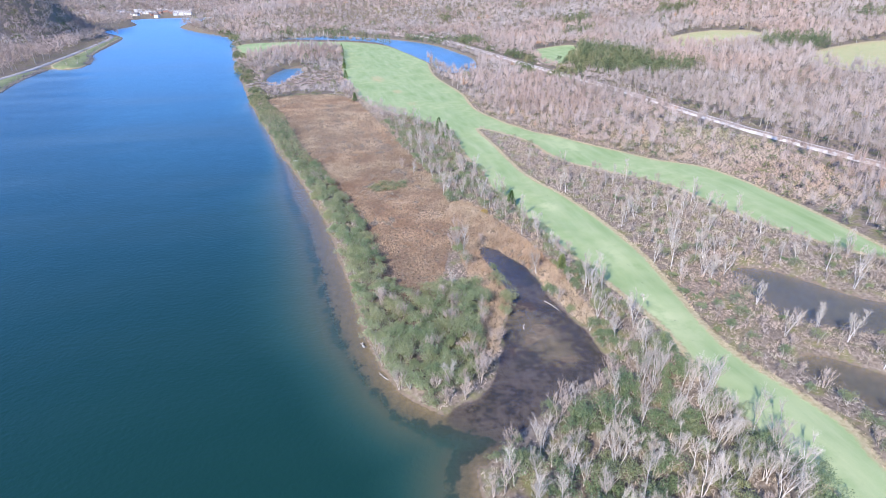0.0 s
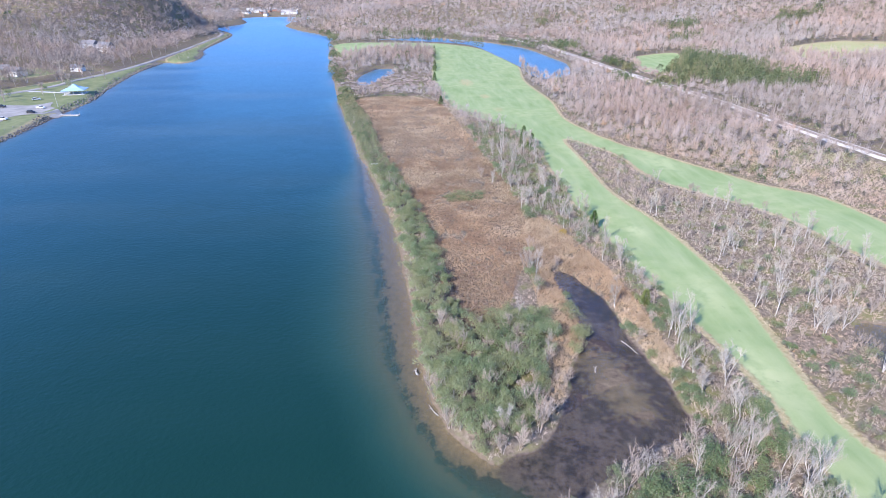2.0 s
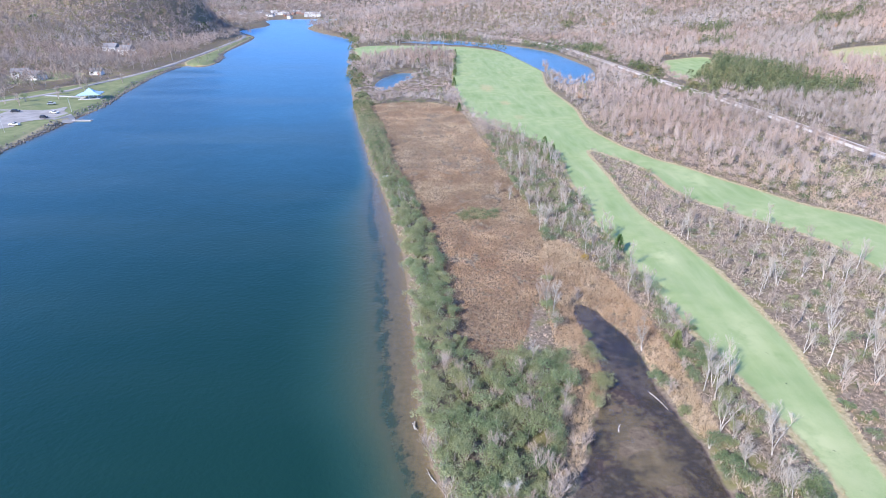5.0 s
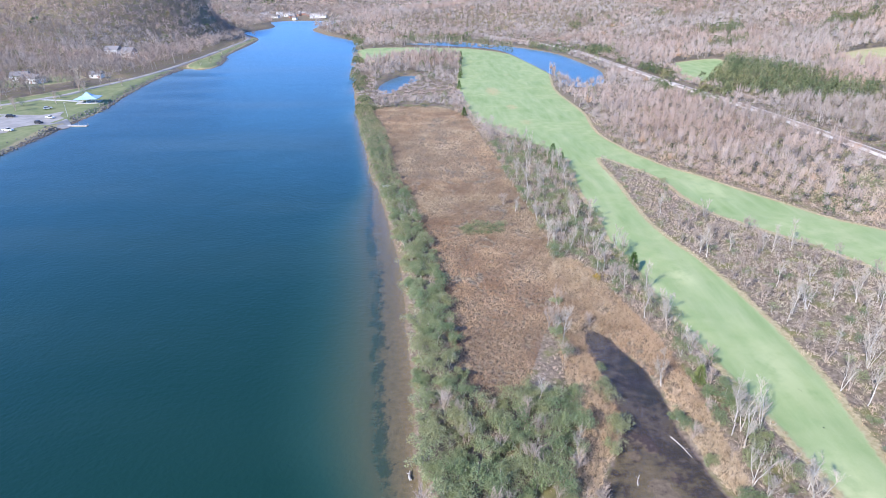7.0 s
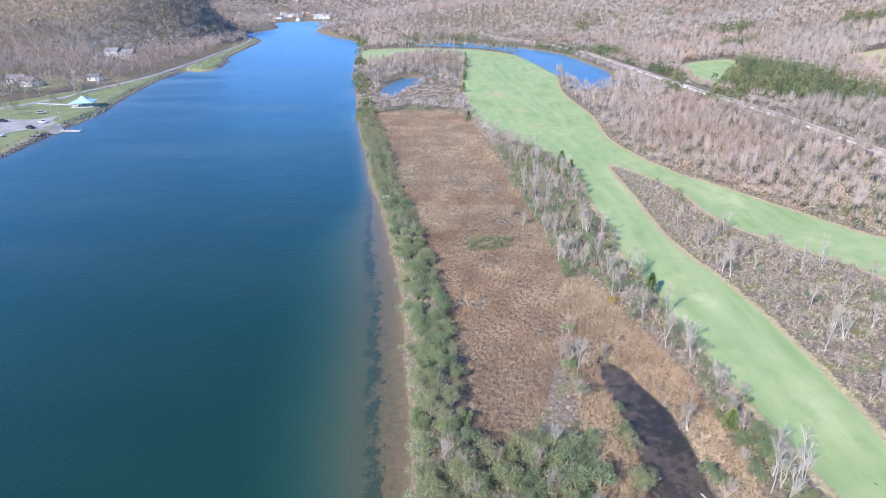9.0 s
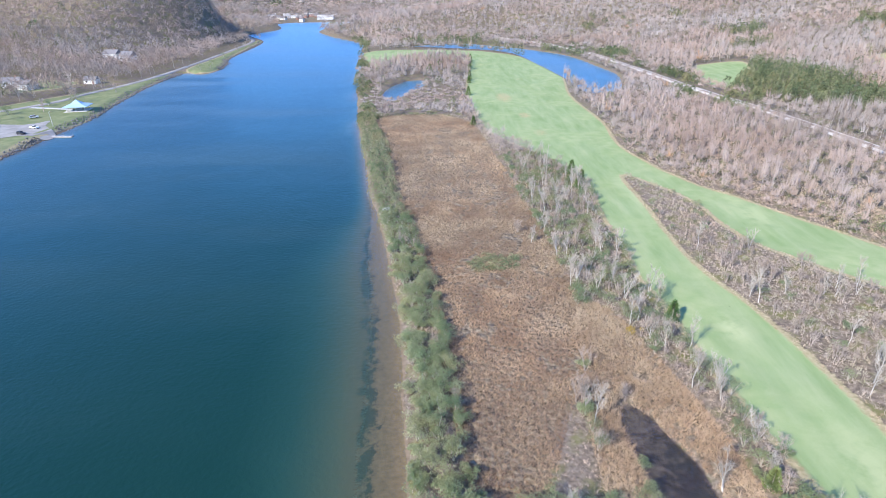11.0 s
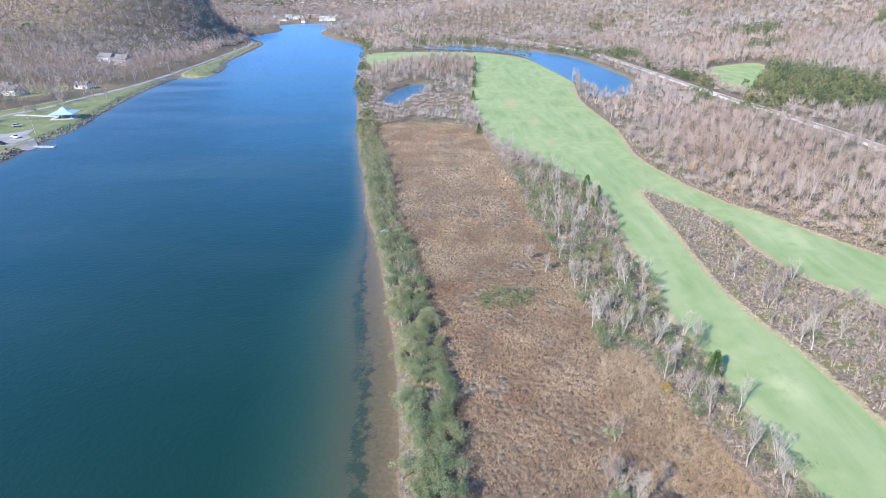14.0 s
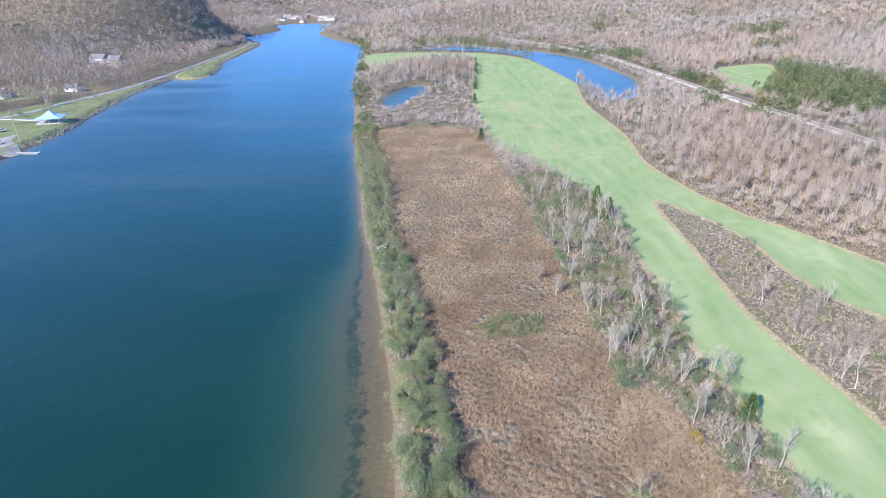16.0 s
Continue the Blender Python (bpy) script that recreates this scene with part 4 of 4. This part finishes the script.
def reed_bed(name, spots, keep, low, high, count, width, tone, seed, label, mat=None):
    """Leaning dry blades in tufts of uneven height."""
    s = survey(spots)
    ok = keep(spots, s) & (patches(spots, 1.6, seed + 7) > -0.62) & (np.abs(patches(spots, 15, seed + 8, 4)) > 0.035)
    q, z = spots[ok], s["z"][ok]
    r = np.random.RandomState(seed)
    n = len(q)
    lump = 0.6 * patches(q, 2.4, seed) + 0.5 * patches(q, 7, seed + 1) + 0.2 * r.normal(0, 0.5, n)
    h = r.uniform(low, high, n) * (1 + 0.55 * lump)
    a = np.repeat(r.uniform(0, 6.28, n), count) + r.normal(0, 0.9, n * count)
    lean = r.uniform(0.25, 1.05, n * count)
    hh = np.repeat(h, count) * r.uniform(0.7, 1.15, n * count)
    foot = np.repeat(np.c_[q, z - 0.05], count, 0) + np.c_[r.normal(0, 0.14, (n * count, 2)), np.zeros(n * count)]
    tip = foot + np.stack([np.cos(a) * np.sin(lean) * hh, np.sin(a) * np.sin(lean) * hh, np.cos(lean) * hh], 1)
    co, _ = blades(foot, tip, np.full(n * count, width), r)
    tint = np.clip(tone + 0.34 * patches(q, 45, seed + 3) + 0.38 * patches(q, 7, seed + 4, 4) + r.normal(0, 0.12, n), 0, 1)
    return stuff(name, [(co, np.repeat(tint, count * 3), np.zeros(len(co)))], mat or DRY, label, "marsh grass")


in_marsh = lambda p, s: (s["marsh"] > -1.0) & (s["wet"] < -0.4) & (s["reeds"] < 0) & (s["inner"] < 0)
reed_bed("marsh_grass", np.concatenate([strew(-22, 34, 72, 205, 0.42, 51), strew(-42, 26, 205, 348, 0.6, 52)]), in_marsh, 0.4, 0.95, 7, 0.04, 0.28, 53, "matted brown marsh grass covering the spit")
reed_bed("straw_reeds", strew(14, 52, 44, 140, 0.45, 54), lambda p, s: (np.maximum(s["reeds"], s["inner"]) > -0.5) & (s["wet"] < 0.1), 0.8, 1.6, 13, 0.026, 0.6, 55, "pale straw-coloured reeds edging the tidal flat")
reed_bed("field_margin", np.concatenate([strew(12, 142, 0, 330, 1.0, 56)]), lambda p, s: (np.abs(s["field"] + 0.9) < 1.3) & (s["wet"] < -0.5), 0.3, 0.8, 4, 0.05, 0.6, 57, "tawny uncut grass along the mown field")
reed_bed("rough_grass", strew(-24, 140, 6, 335, 1.25, 58), lambda p, s: (s["field"] < -2) & (s["marsh"] < -1) & (np.maximum(s["reeds"], s["inner"]) < 0) & (s["wet"] < -0.3), 0.5, 1.1, 12, 0.032, 0.45, 59, "rough dead grass under trees and shrubs", BRUSH)
reed_bed("scrub_grass", strew(120, 200, 60, 260, 1.4, 60), lambda p, s: (bump_at(p, 157, 160, 26, 56, 1) > 0.3) & (s["field"] < -1) & (s["rail"] > 7), 0.9, 2.0, 14, 0.045, 0.65, 61, "tall tan dead grass below the railway", BRUSH)
fill("brush", np.concatenate([strew(24, 140, 8, 262, 2.2, 62), strew(-45, 60, 262, 345, 2.2, 63), strew(90, 200, 100, 330, 3.2, 64)]),
     lambda p, s: (s["field"] < -2) & (s["marsh"] < -0.5) & (np.maximum(s["reeds"], s["inner"]) < 0) & (s["wet"] < -1) & (s["rail"] > 8) & ~((p[:, 0] < 24) & (p[:, 1] < 80)),
     1.0, 2.8, 1.3, 20, 0.05, BRUSH, "low leafless brush beneath the trees", "brush", 65)
fill("bank_shrubs", strew(-75, 30, 188, 345, 2.5, 66), lambda p, s: (s["river"] > -13) & (s["wet"] < -0.4) & (s["marsh"] < -0.3) & (p[:, 0] < 10), 2.0, 4.2, 1.7, 190, 0.28, GREENERY, "grey-green evergreen shrubs lining the far river bank", "shrubs", 67, True)
fill("green_thicket", np.concatenate([strew(-2, 28, 143, 172, 1.25, 68), strew(-46, -5, 342, 352, 2.6, 69)]), lambda p, s: (s["wet"] < -1) & (bump_at(p, 12, 157, 8, 5, 1) + bump_at(p, -25, 346, 30, 4, 1) + 0.45 * swell(p, 6, 5) > 0.5), 0.7, 1.7, 1.0, 130, 0.2, GREENERY, "low green thicket in the marsh", "shrubs", 70, True)
fill("edge_trees", np.concatenate([strew(-20, 60, 258, 335, 4.0, 71)]), lambda p, s: (s["field"] < -1) & (s["marsh"] < -1) & (s["wet"] < -1), 4, 8.5, 2.2, 90, 0.045, WOODS, "leafless trees between marsh and mown field", "trees", 72)


# ---- railway on its bank ----
ribbon("railway_bed", RAIL, 2.9, 0.35, BALLAST, "pale ballast bed of a single-track railway", "railway bed", 1.2)
dense = smooth(RAIL[::3], False, 10)
track = thing("railway_track", pose(0, 0, 0), "single railway track with rusty rails on ballast", "railway track")
nrm = unit(np.gradient(dense, axis=0))
nrm = np.stack([nrm[:, 1], -nrm[:, 0]], 1)
zz = survey(dense)["z"] + 0.42
for side in (-0.75, 0.75):
    k = len(dense)
    co = np.concatenate([np.c_[dense + nrm * (side + o), zz + dz] for o, dz in ((-0.08, 0), (-0.06, 0.17), (0.06, 0.17), (0.08, 0))])
    i = np.arange(k - 1)
    part("rail", raw_mesh("rail", co, np.concatenate([np.stack([i + a * k, i + (a + 1) * k, i + 1 + (a + 1) * k, i + 1 + a * k], 1) for a in range(3)]), STEEL), None, track)
seg = np.r_[0, np.cumsum(np.linalg.norm(np.diff(dense, axis=0), axis=1))]
at = np.arange(0, seg[-1], 0.75)
mid = np.stack([np.interp(at, seg, dense[:, k]) for k in (0, 1)], 1)
mn = np.stack([np.interp(at, seg, nrm[:, k]) for k in (0, 1)], 1)
mt = np.stack([-mn[:, 1], mn[:, 0]], 1)
mz = np.interp(at, seg, zz) + 0.02
co = np.stack([np.c_[mid + mn * a + mt * b, mz] for a, b in ((-1.3, -0.14), (1.3, -0.14), (1.3, 0.14), (-1.3, 0.14))], 1).reshape(-1, 3)
tagged(part("sleepers", raw_mesh("sleepers", co, np.arange(len(co)).reshape(-1, 4), STEEL), None, track, "dark timber sleepers"), kind="stuff")

# ---- west bank: road, boat ramp, park ----
ribbon("road", ROAD, 2.8, 0.12, ASPHALT, "pale two-lane road along the river", "road")
lot = LOT
bm = bmesh.new()
lz = [height_at(*q) for q in lot]
top = [bm.verts.new((x, y, max(z, 0.05) + 0.14)) for (x, y), z in zip(lot, lz)]
bm.faces.new(top)
bmesh.ops.triangulate(bm, faces=bm.faces[:])
tagged(part("car_park", bm, ASPHALT), "pale asphalt car park with a boat ramp", "car park", kind="structure")
ribbon("path", smooth([(-262, 372), (-248, 372), (-236, 370)], False), 1.6, 0.1, CONCRETE, "concrete path to the picnic shelter", "path")


def picnic_shelter(x, y, turn):
    z = height_at(x, y)
    t = thing("picnic_shelter", pose(x, y, z, 0, 0, turn), "open picnic shelter with a steep pale blue metal roof", "shelter")
    part("slab", boxes(((0, 0, 0.05), (13, 11, 0.4)), bevel=0.03), CONCRETE, t)
    for sx in (-5.2, 0, 5.2):
        for sy in (-4.2, 4.2):
            part("post", rod((sx, sy, 0.2), (sx, sy, 2.9), 0.14, 0.14, 8), WHITE, t)
    w, d, zr = 6.9, 5.8, 2.7
    ring = [(-w, -d, zr), (w, -d, zr), (w, d, zr), (-w, d, zr), (-w, -d, zr + 0.25), (w, -d, zr + 0.25), (w, d, zr + 0.25), (-w, d, zr + 0.25)]
    ring += [(-3.2, -2.6, 4.2), (3.2, -2.6, 4.2), (3.2, 2.6, 4.2), (-3.2, 2.6, 4.2), (0, 0, 6.6)]
    faces = [(0, 1, 2, 3)] + [(i, (i + 1) % 4, 4 + (i + 1) % 4, 4 + i) for i in range(4)] + [(4 + i, 4 + (i + 1) % 4, 8 + (i + 1) % 4, 8 + i) for i in range(4)] + [(8 + i, 8 + (i + 1) % 4, 12) for i in range(4)]
    part("roof", hull(ring, faces), BLUE, t)
    for k in (-2.6, 2.6):
        part("table", boxes(((k, 0, 0.95), (0.8, 1.9, 0.06)), ((k, 0.7, 0.6), (0.6, 0.1, 0.7)), ((k, -0.7, 0.6), (0.6, 0.1, 0.7)), ((k + 0.65, 0, 0.65), (0.3, 1.9, 0.05)), ((k - 0.65, 0, 0.65), (0.3, 1.9, 0.05))), WOOD, t)
    return t


def house(x, y, turn, w, d, h, wall, roof, label, rise=None):
    z = height_at(x, y)
    t = thing("house", pose(x, y, z, 0, 0, turn), label, "house")
    part("wall", boxes(((0, 0, h / 2 - 0.6), (w, d, h + 1.2))), wall, t)
    g = rise or d * 0.32
    e = 0.5
    pts = [(-w / 2 - e, -d / 2 - e, h - 0.15), (w / 2 + e, -d / 2 - e, h - 0.15), (w / 2 + e, d / 2 + e, h - 0.15), (-w / 2 - e, d / 2 + e, h - 0.15), (-w / 2 - e, 0, h + g), (w / 2 + e, 0, h + g)]
    rf = part("roof", hull(pts, [(0, 1, 5, 4), (2, 3, 4, 5), (0, 4, 3), (1, 2, 5), (0, 3, 2, 1)]), roof, t)
    part("chimney", boxes(((w * 0.22, 0.6, h + g), (0.8, 0.7, 2.0)), bevel=0.05), BRICK, rf)
    n = max(2, int(w / 3.2)) if y < 1000 else 2
    for k in range(n):
        wx = (k + 0.5) / n * w - w / 2
        for sy in (-1, 1):
            if k == n // 2 and sy < 0:
                part("door", boxes(((wx, sy * (d / 2 + 0.03), 1.0), (1.0, 0.08, 2.1)), bevel=0.02), BRICK, t)
                continue
            wd = part("window", boxes(((wx, sy * (d / 2 + 0.02), h * 0.6), (1.35, 0.1, 1.5)), bevel=0.02), WHITE, t)
            part("pane", boxes(((wx, sy * (d / 2 + 0.08), h * 0.6), (1.1, 0.04, 1.25))), GLASS, wd)
    return t


def car(x, y, turn, paint, label, pickup=False):
    z = height_at(x, y) + 0.16
    t = thing("pickup_truck" if pickup else "car", pose(x, y, max(z, 0.2), 0, 0, turn), label, "pickup" if pickup else "car", "parked cars")
    L = 5.4 if pickup else 4.6
    side = [(-L / 2, 0.35), (-L / 2, 0.95), (-L / 2 + 1.0, 1.02), (L / 2 - 0.2, 1.0), (L / 2, 0.75), (L / 2, 0.35)]
    k = len(side)
    part("body", hull([(px, -0.9, pz) for px, pz in side] + [(px, 0.9, pz) for px, pz in side], [tuple(range(k)), tuple(range(k, 2 * k))] + [(i, (i + 1) % k, k + (i + 1) % k, k + i) for i in range(k)]), paint, t)
    a, b = (-0.5, 1.3) if pickup else (-1.9, 1.1)
    prof = [(a, 1.0), (a + 0.35, 1.55), (b - 0.6, 1.6), (b, 1.0)]
    cab = part("cabin", hull([(px, -0.78, pz) for px, pz in prof] + [(px, 0.78, pz) for px, pz in prof], [(0, 1, 2, 3), (4, 5, 6, 7)] + [(i, (i + 1) % 4, 4 + (i + 1) % 4, 4 + i) for i in range(4)]), GLASS, t)
    part("cab_roof", boxes((((a + b) / 2 - 0.1, 0, 1.62), (b - a - 1.0, 1.5, 0.06)), bevel=0.02), paint, cab)
    for wx in (-L / 2 + 0.9, L / 2 - 0.9):
        for wy in (-0.85, 0.85):
            part("wheel", rod((wx, wy - 0.1, 0.33), (wx, wy + 0.1, 0.33), 0.33, 0.33, 12), RUBBER, t)
    return t


def lamp_post(x, y, h=8.0):
    z = height_at(x, y)
    t = thing("lamp_post", pose(x, y, z), "tall pale lamp post beside the car park", "lamp post", "lamp posts")
    part("pole", rod((0, 0, -0.3), (0, 0, h), 0.13, 0.07, 8), CONCRETE, t)
    part("arm", rod((0, 0, h - 0.1), (1.3, 0, h + 0.1), 0.05, 0.04), CONCRETE, t)
    part("lamp_head", boxes(((1.4, 0, h + 0.08), (0.7, 0.28, 0.14)), bevel=0.03), STEEL, t)


def utility_pole(x, y, h=9.5):
    t = thing("utility_pole", pose(x, y, height_at(x, y)), "weathered wooden utility pole by the road", "utility pole", "utility poles")
    part("pole", rod((0, 0, -0.4), (0, 0, h), 0.16, 0.1, 8), WOOD, t)
    part("crossarm", boxes(((0, 0, h - 0.7), (2.2, 0.12, 0.14))), WOOD, t)


def dock(x, y, turn, length):
    t = thing("boat_dock", pose(x, y, 0.0, 0, 0, turn), "narrow floating boat dock with pale deck boards", "dock")
    n = int(length / 0.3)
    me = None
    for i in range(n):
        if me is None:
            ob = part("plank", boxes(((0, 0, 0), (0.27, 1.9, 0.06)), bevel=0.01), CONCRETE, t)
            me = ob.data
        else:
            ob = part("plank", me, None, t)
        ob.location = (i * 0.3, 0, 0.5)
    part("float", boxes(((length / 2, 0.6, 0.2), (length, 0.5, 0.5)), ((length / 2, -0.6, 0.2), (length, 0.5, 0.5)), bevel=0.05), WOOD, t)
    for px in (1, length / 2, length - 0.3):
        part("pile", rod((px, 1.05, -3), (px, 1.05, 1.5), 0.12, 0.12, 8), WOOD, t)


picnic_shelter(-229, 367, 12)
dock(-208.5, 309, -4, 11.5)
car(-224, 319, -20, WHITE, "white pickup truck parked by the boat ramp", True)
car(-222, 306, -15, PAINT_DARK, "dark car parked on the pale asphalt")
car(-227, 289, -5, WHITE, "white van-like car parked at the car park's edge", True)
car(-247, 320, 10, PAINT_DARK, "black car parked on the pale asphalt")
car(-241, 344, 30, PAINT_SILVER, "silver car parked on grass near the shelter")
for x, y in ((-217, 324), (-222, 274), (-250, 300)):
    lamp_post(x, y)
for x, y in ((-283, 392), (-262, 440), (-257, 500), (-257, 560), (-262, 640)):
    utility_pole(x, y)
house(-330, 592, -8, 14, 10, 4.8, WHITE, ROOF, "large white two-storey house with a grey roof on the slope", 3.4)
house(-314, 590, -8, 12, 11, 5.2, WHITE, ROOF, "white gabled house with a grey shingle roof", 4.2)
house(-330, 452, 14, 12, 9, 4.4, WHITE, ROOF, "white house with a grey roof among trees")
house(-312, 441, -20, 13, 9, 4.0, WHITE, ROOF, "white cottage with a grey shingle roof by the lawn")
house(-279, 467, 5, 9, 7, 3.2, WHITE, ROOF, "small white house with a grey roof near the road")
r = np.random.RandomState(91)
for k in range(58):
    x, y = (r.uniform(-500, -270), r.uniform(1268, 1450)) if k < 44 else (r.uniform(-340, -180), r.uniform(1850, 1990))
    if k >= 44 or inside(RIVER, np.array([[x, y]]))[0] < -8:
        house(x, y, r.uniform(-30, 30), r.uniform(8, 15), r.uniform(7, 10), r.uniform(3.0, 5.0), (WHITE, CONCRETE, BRICK)[r.randint(3)], (ROOF, ROOF, CONCRETE)[r.randint(3)], "distant house of the riverside town")

house(-262, 1290, 0, 34, 12, 4.5, WHITE, CONCRETE, "long white waterside building with a pale roof")

# park trees, with shade on the lawn
for x, y, kinds, size in ((-240, 382, GREEN, 1.9), (-262, 352, GREEN, 1.6), (-268, 342, ROUND, 1.6), (-255, 336, ROUND, 1.4), (-262, 306, GREEN, 1.4), (-276, 330, TALL, 0.8), (-246, 392, ROUND, 1.7), (-240, 430, ROUND, 1.5), (-250, 432, ROUND, 1.8), (-262, 412, ROUND, 2.0),
                          (-270, 420, ROUND, 2.0), (-226, 545, GREEN, 1.6), (-220, 553, GREEN, 1.3), (-229, 580, GREEN, 1.5), (-240, 640, GREEN, 1.2), (-286, 350, TALL, 1.2), (-290, 362, TALL, 1.3), (-282, 404, TALL, 1.2), (-276, 434, TALL, 1.3), (-268, 452, ROUND, 2.4), (-296, 338, ROUND, 2.2), (-285, 318, GREEN, 1.8), (-246, 360, ROUND, 1.5), (-256, 380, GREEN, 1.4), (-246, 700, ROUND, 1.6), (-252, 760, ROUND, 1.6)):
    set_out(kinds, x, y, height_at(x, y), R, size, size * 1.1)

mass("bare_tree", "bare_trees", (TWIG, BARK), "slender leafless trees with pale bark between the mown fields", "trees")
mass("bare_bush", "bare_bushes", (MAUVE, MAUVE), "leafless grey-mauve bushes between the mown fields", "bushes")
mass("shrub", "evergreen_shrubs", (LEAF, TWIG), "dense green evergreen shrubs beneath leafless trees", "shrubs")

# broken stone along the west bank
bank = smooth([(-205, 240), (-208, 285), (-210, 300)], False, 40), smooth([(-212, 318), (-214, 355), (-227, 415), (-237, 480), (-238, 530)], False, 60), smooth([(-214, 560), (-223, 600), (-237, 652), (-255, 815)], False, 60)
pieces = []
for line in bank:
    for x, y in line:
        for k in range(9):
            c = np.array([x + R.normal(-1.2, 1.3), y + R.uniform(-1.2, 1.2)])
            c = np.r_[c, max(height_at(*c), 0) + 0.1] if k == 0 else np.r_[c, 0.35 + max(0, -(c[0] - x)) * 0.25]
            u = R.uniform(0.25, 0.75)
            dirs = np.array([(1, 0, 0), (0, 1, 0), (-1, 0, 0), (0, -1, 0), (0, 0, 1), (0, 0, -1)]) * R.uniform(0.6, 1.2, (6, 1)) * u + R.normal(0, 0.1, (6, 3))
            f = np.array([(0, 1, 4), (1, 2, 4), (2, 3, 4), (3, 0, 4), (1, 0, 5), (2, 1, 5), (3, 2, 5), (0, 3, 5)])
            pieces.append((c + dirs, f))
tagged(new("riprap", joined("riprap", pieces, STONE)), "dark broken stones protecting the river bank", "stones", kind="stuff")


# ---- small things on the spit ----
def drift_log(x, y, z, turn, length, rad, label):
    t = thing("driftwood_log", pose(x, y, z, 0, 0, turn), label, "driftwood", "driftwood")
    part("stem", joined("stem", [tube(np.array([i * length / 4, math.sin(i) * 0.15, 0.0]), np.array([(i + 1) * length / 4, math.sin(i + 1) * 0.15, 0.03]), rad * (1 - i * 0.15), rad * (0.85 - i * 0.15), 6) for i in range(4)], BARK), None, t)
    part("branch_stub", rod((length * 0.6, 0, 0.05), (length * 0.68, 0.5, 0.3), rad * 0.4, rad * 0.15), BARK, t)


drift_log(38.2, 70.5, 0.05, -68, 5.0, 0.09, "pale bleached log lying on the mud flat")
drift_log(40.6, 74.0, 0.1, 40, 1.6, 0.3, "pale driftwood stump at the edge of the reeds")
drift_log(8.6, 14.2, 0.1, 15, 2.2, 0.16, "brown log stranded in the shallows")
drift_log(-5.5, 62.0, 0.2, 100, 1.8, 0.22, "pale stump on the sandy shore")
drift_log(29.5, 60.5, 0.0, 70, 2.2, 0.1, "thin grey stick on the mud")
drift_log(-2.0, 50.5, 0.1, 120, 3.2, 0.1, "thin bleached branch on the shore")
drift_log(-27.5, 211, 0.15, 30, 1.6, 0.22, "white bleached stump at the waterline")

boat = thing("rowing_boat", pose(-20.8, 197.5, height_at(-20.8, 197.5) + 0.45, 0, 0, 20), "small white boat lying upturned among the shrubs", "boat")
pts = []
for px, w, zt in ((-1.6, 0.55, 0.0), (-0.6, 0.75, 0.05), (0.6, 0.72, 0.05), (1.4, 0.4, 0.0), (1.8, 0.04, -0.05)):
    pts += [(px, -w, -0.3 + zt), (px, -w * 0.6, 0.25 + zt), (px, w * 0.6, 0.25 + zt), (px, w, -0.3 + zt)]
part("hull", hull(pts, [(i * 4 + j, i * 4 + j + 1, i * 4 + j + 5, i * 4 + j + 4) for i in range(4) for j in range(3)] + [(0, 1, 2, 3)]), WHITE, boat)
part("keel", boxes(((0, 0, 0.33), (2.8, 0.06, 0.07))), WOOD, boat)
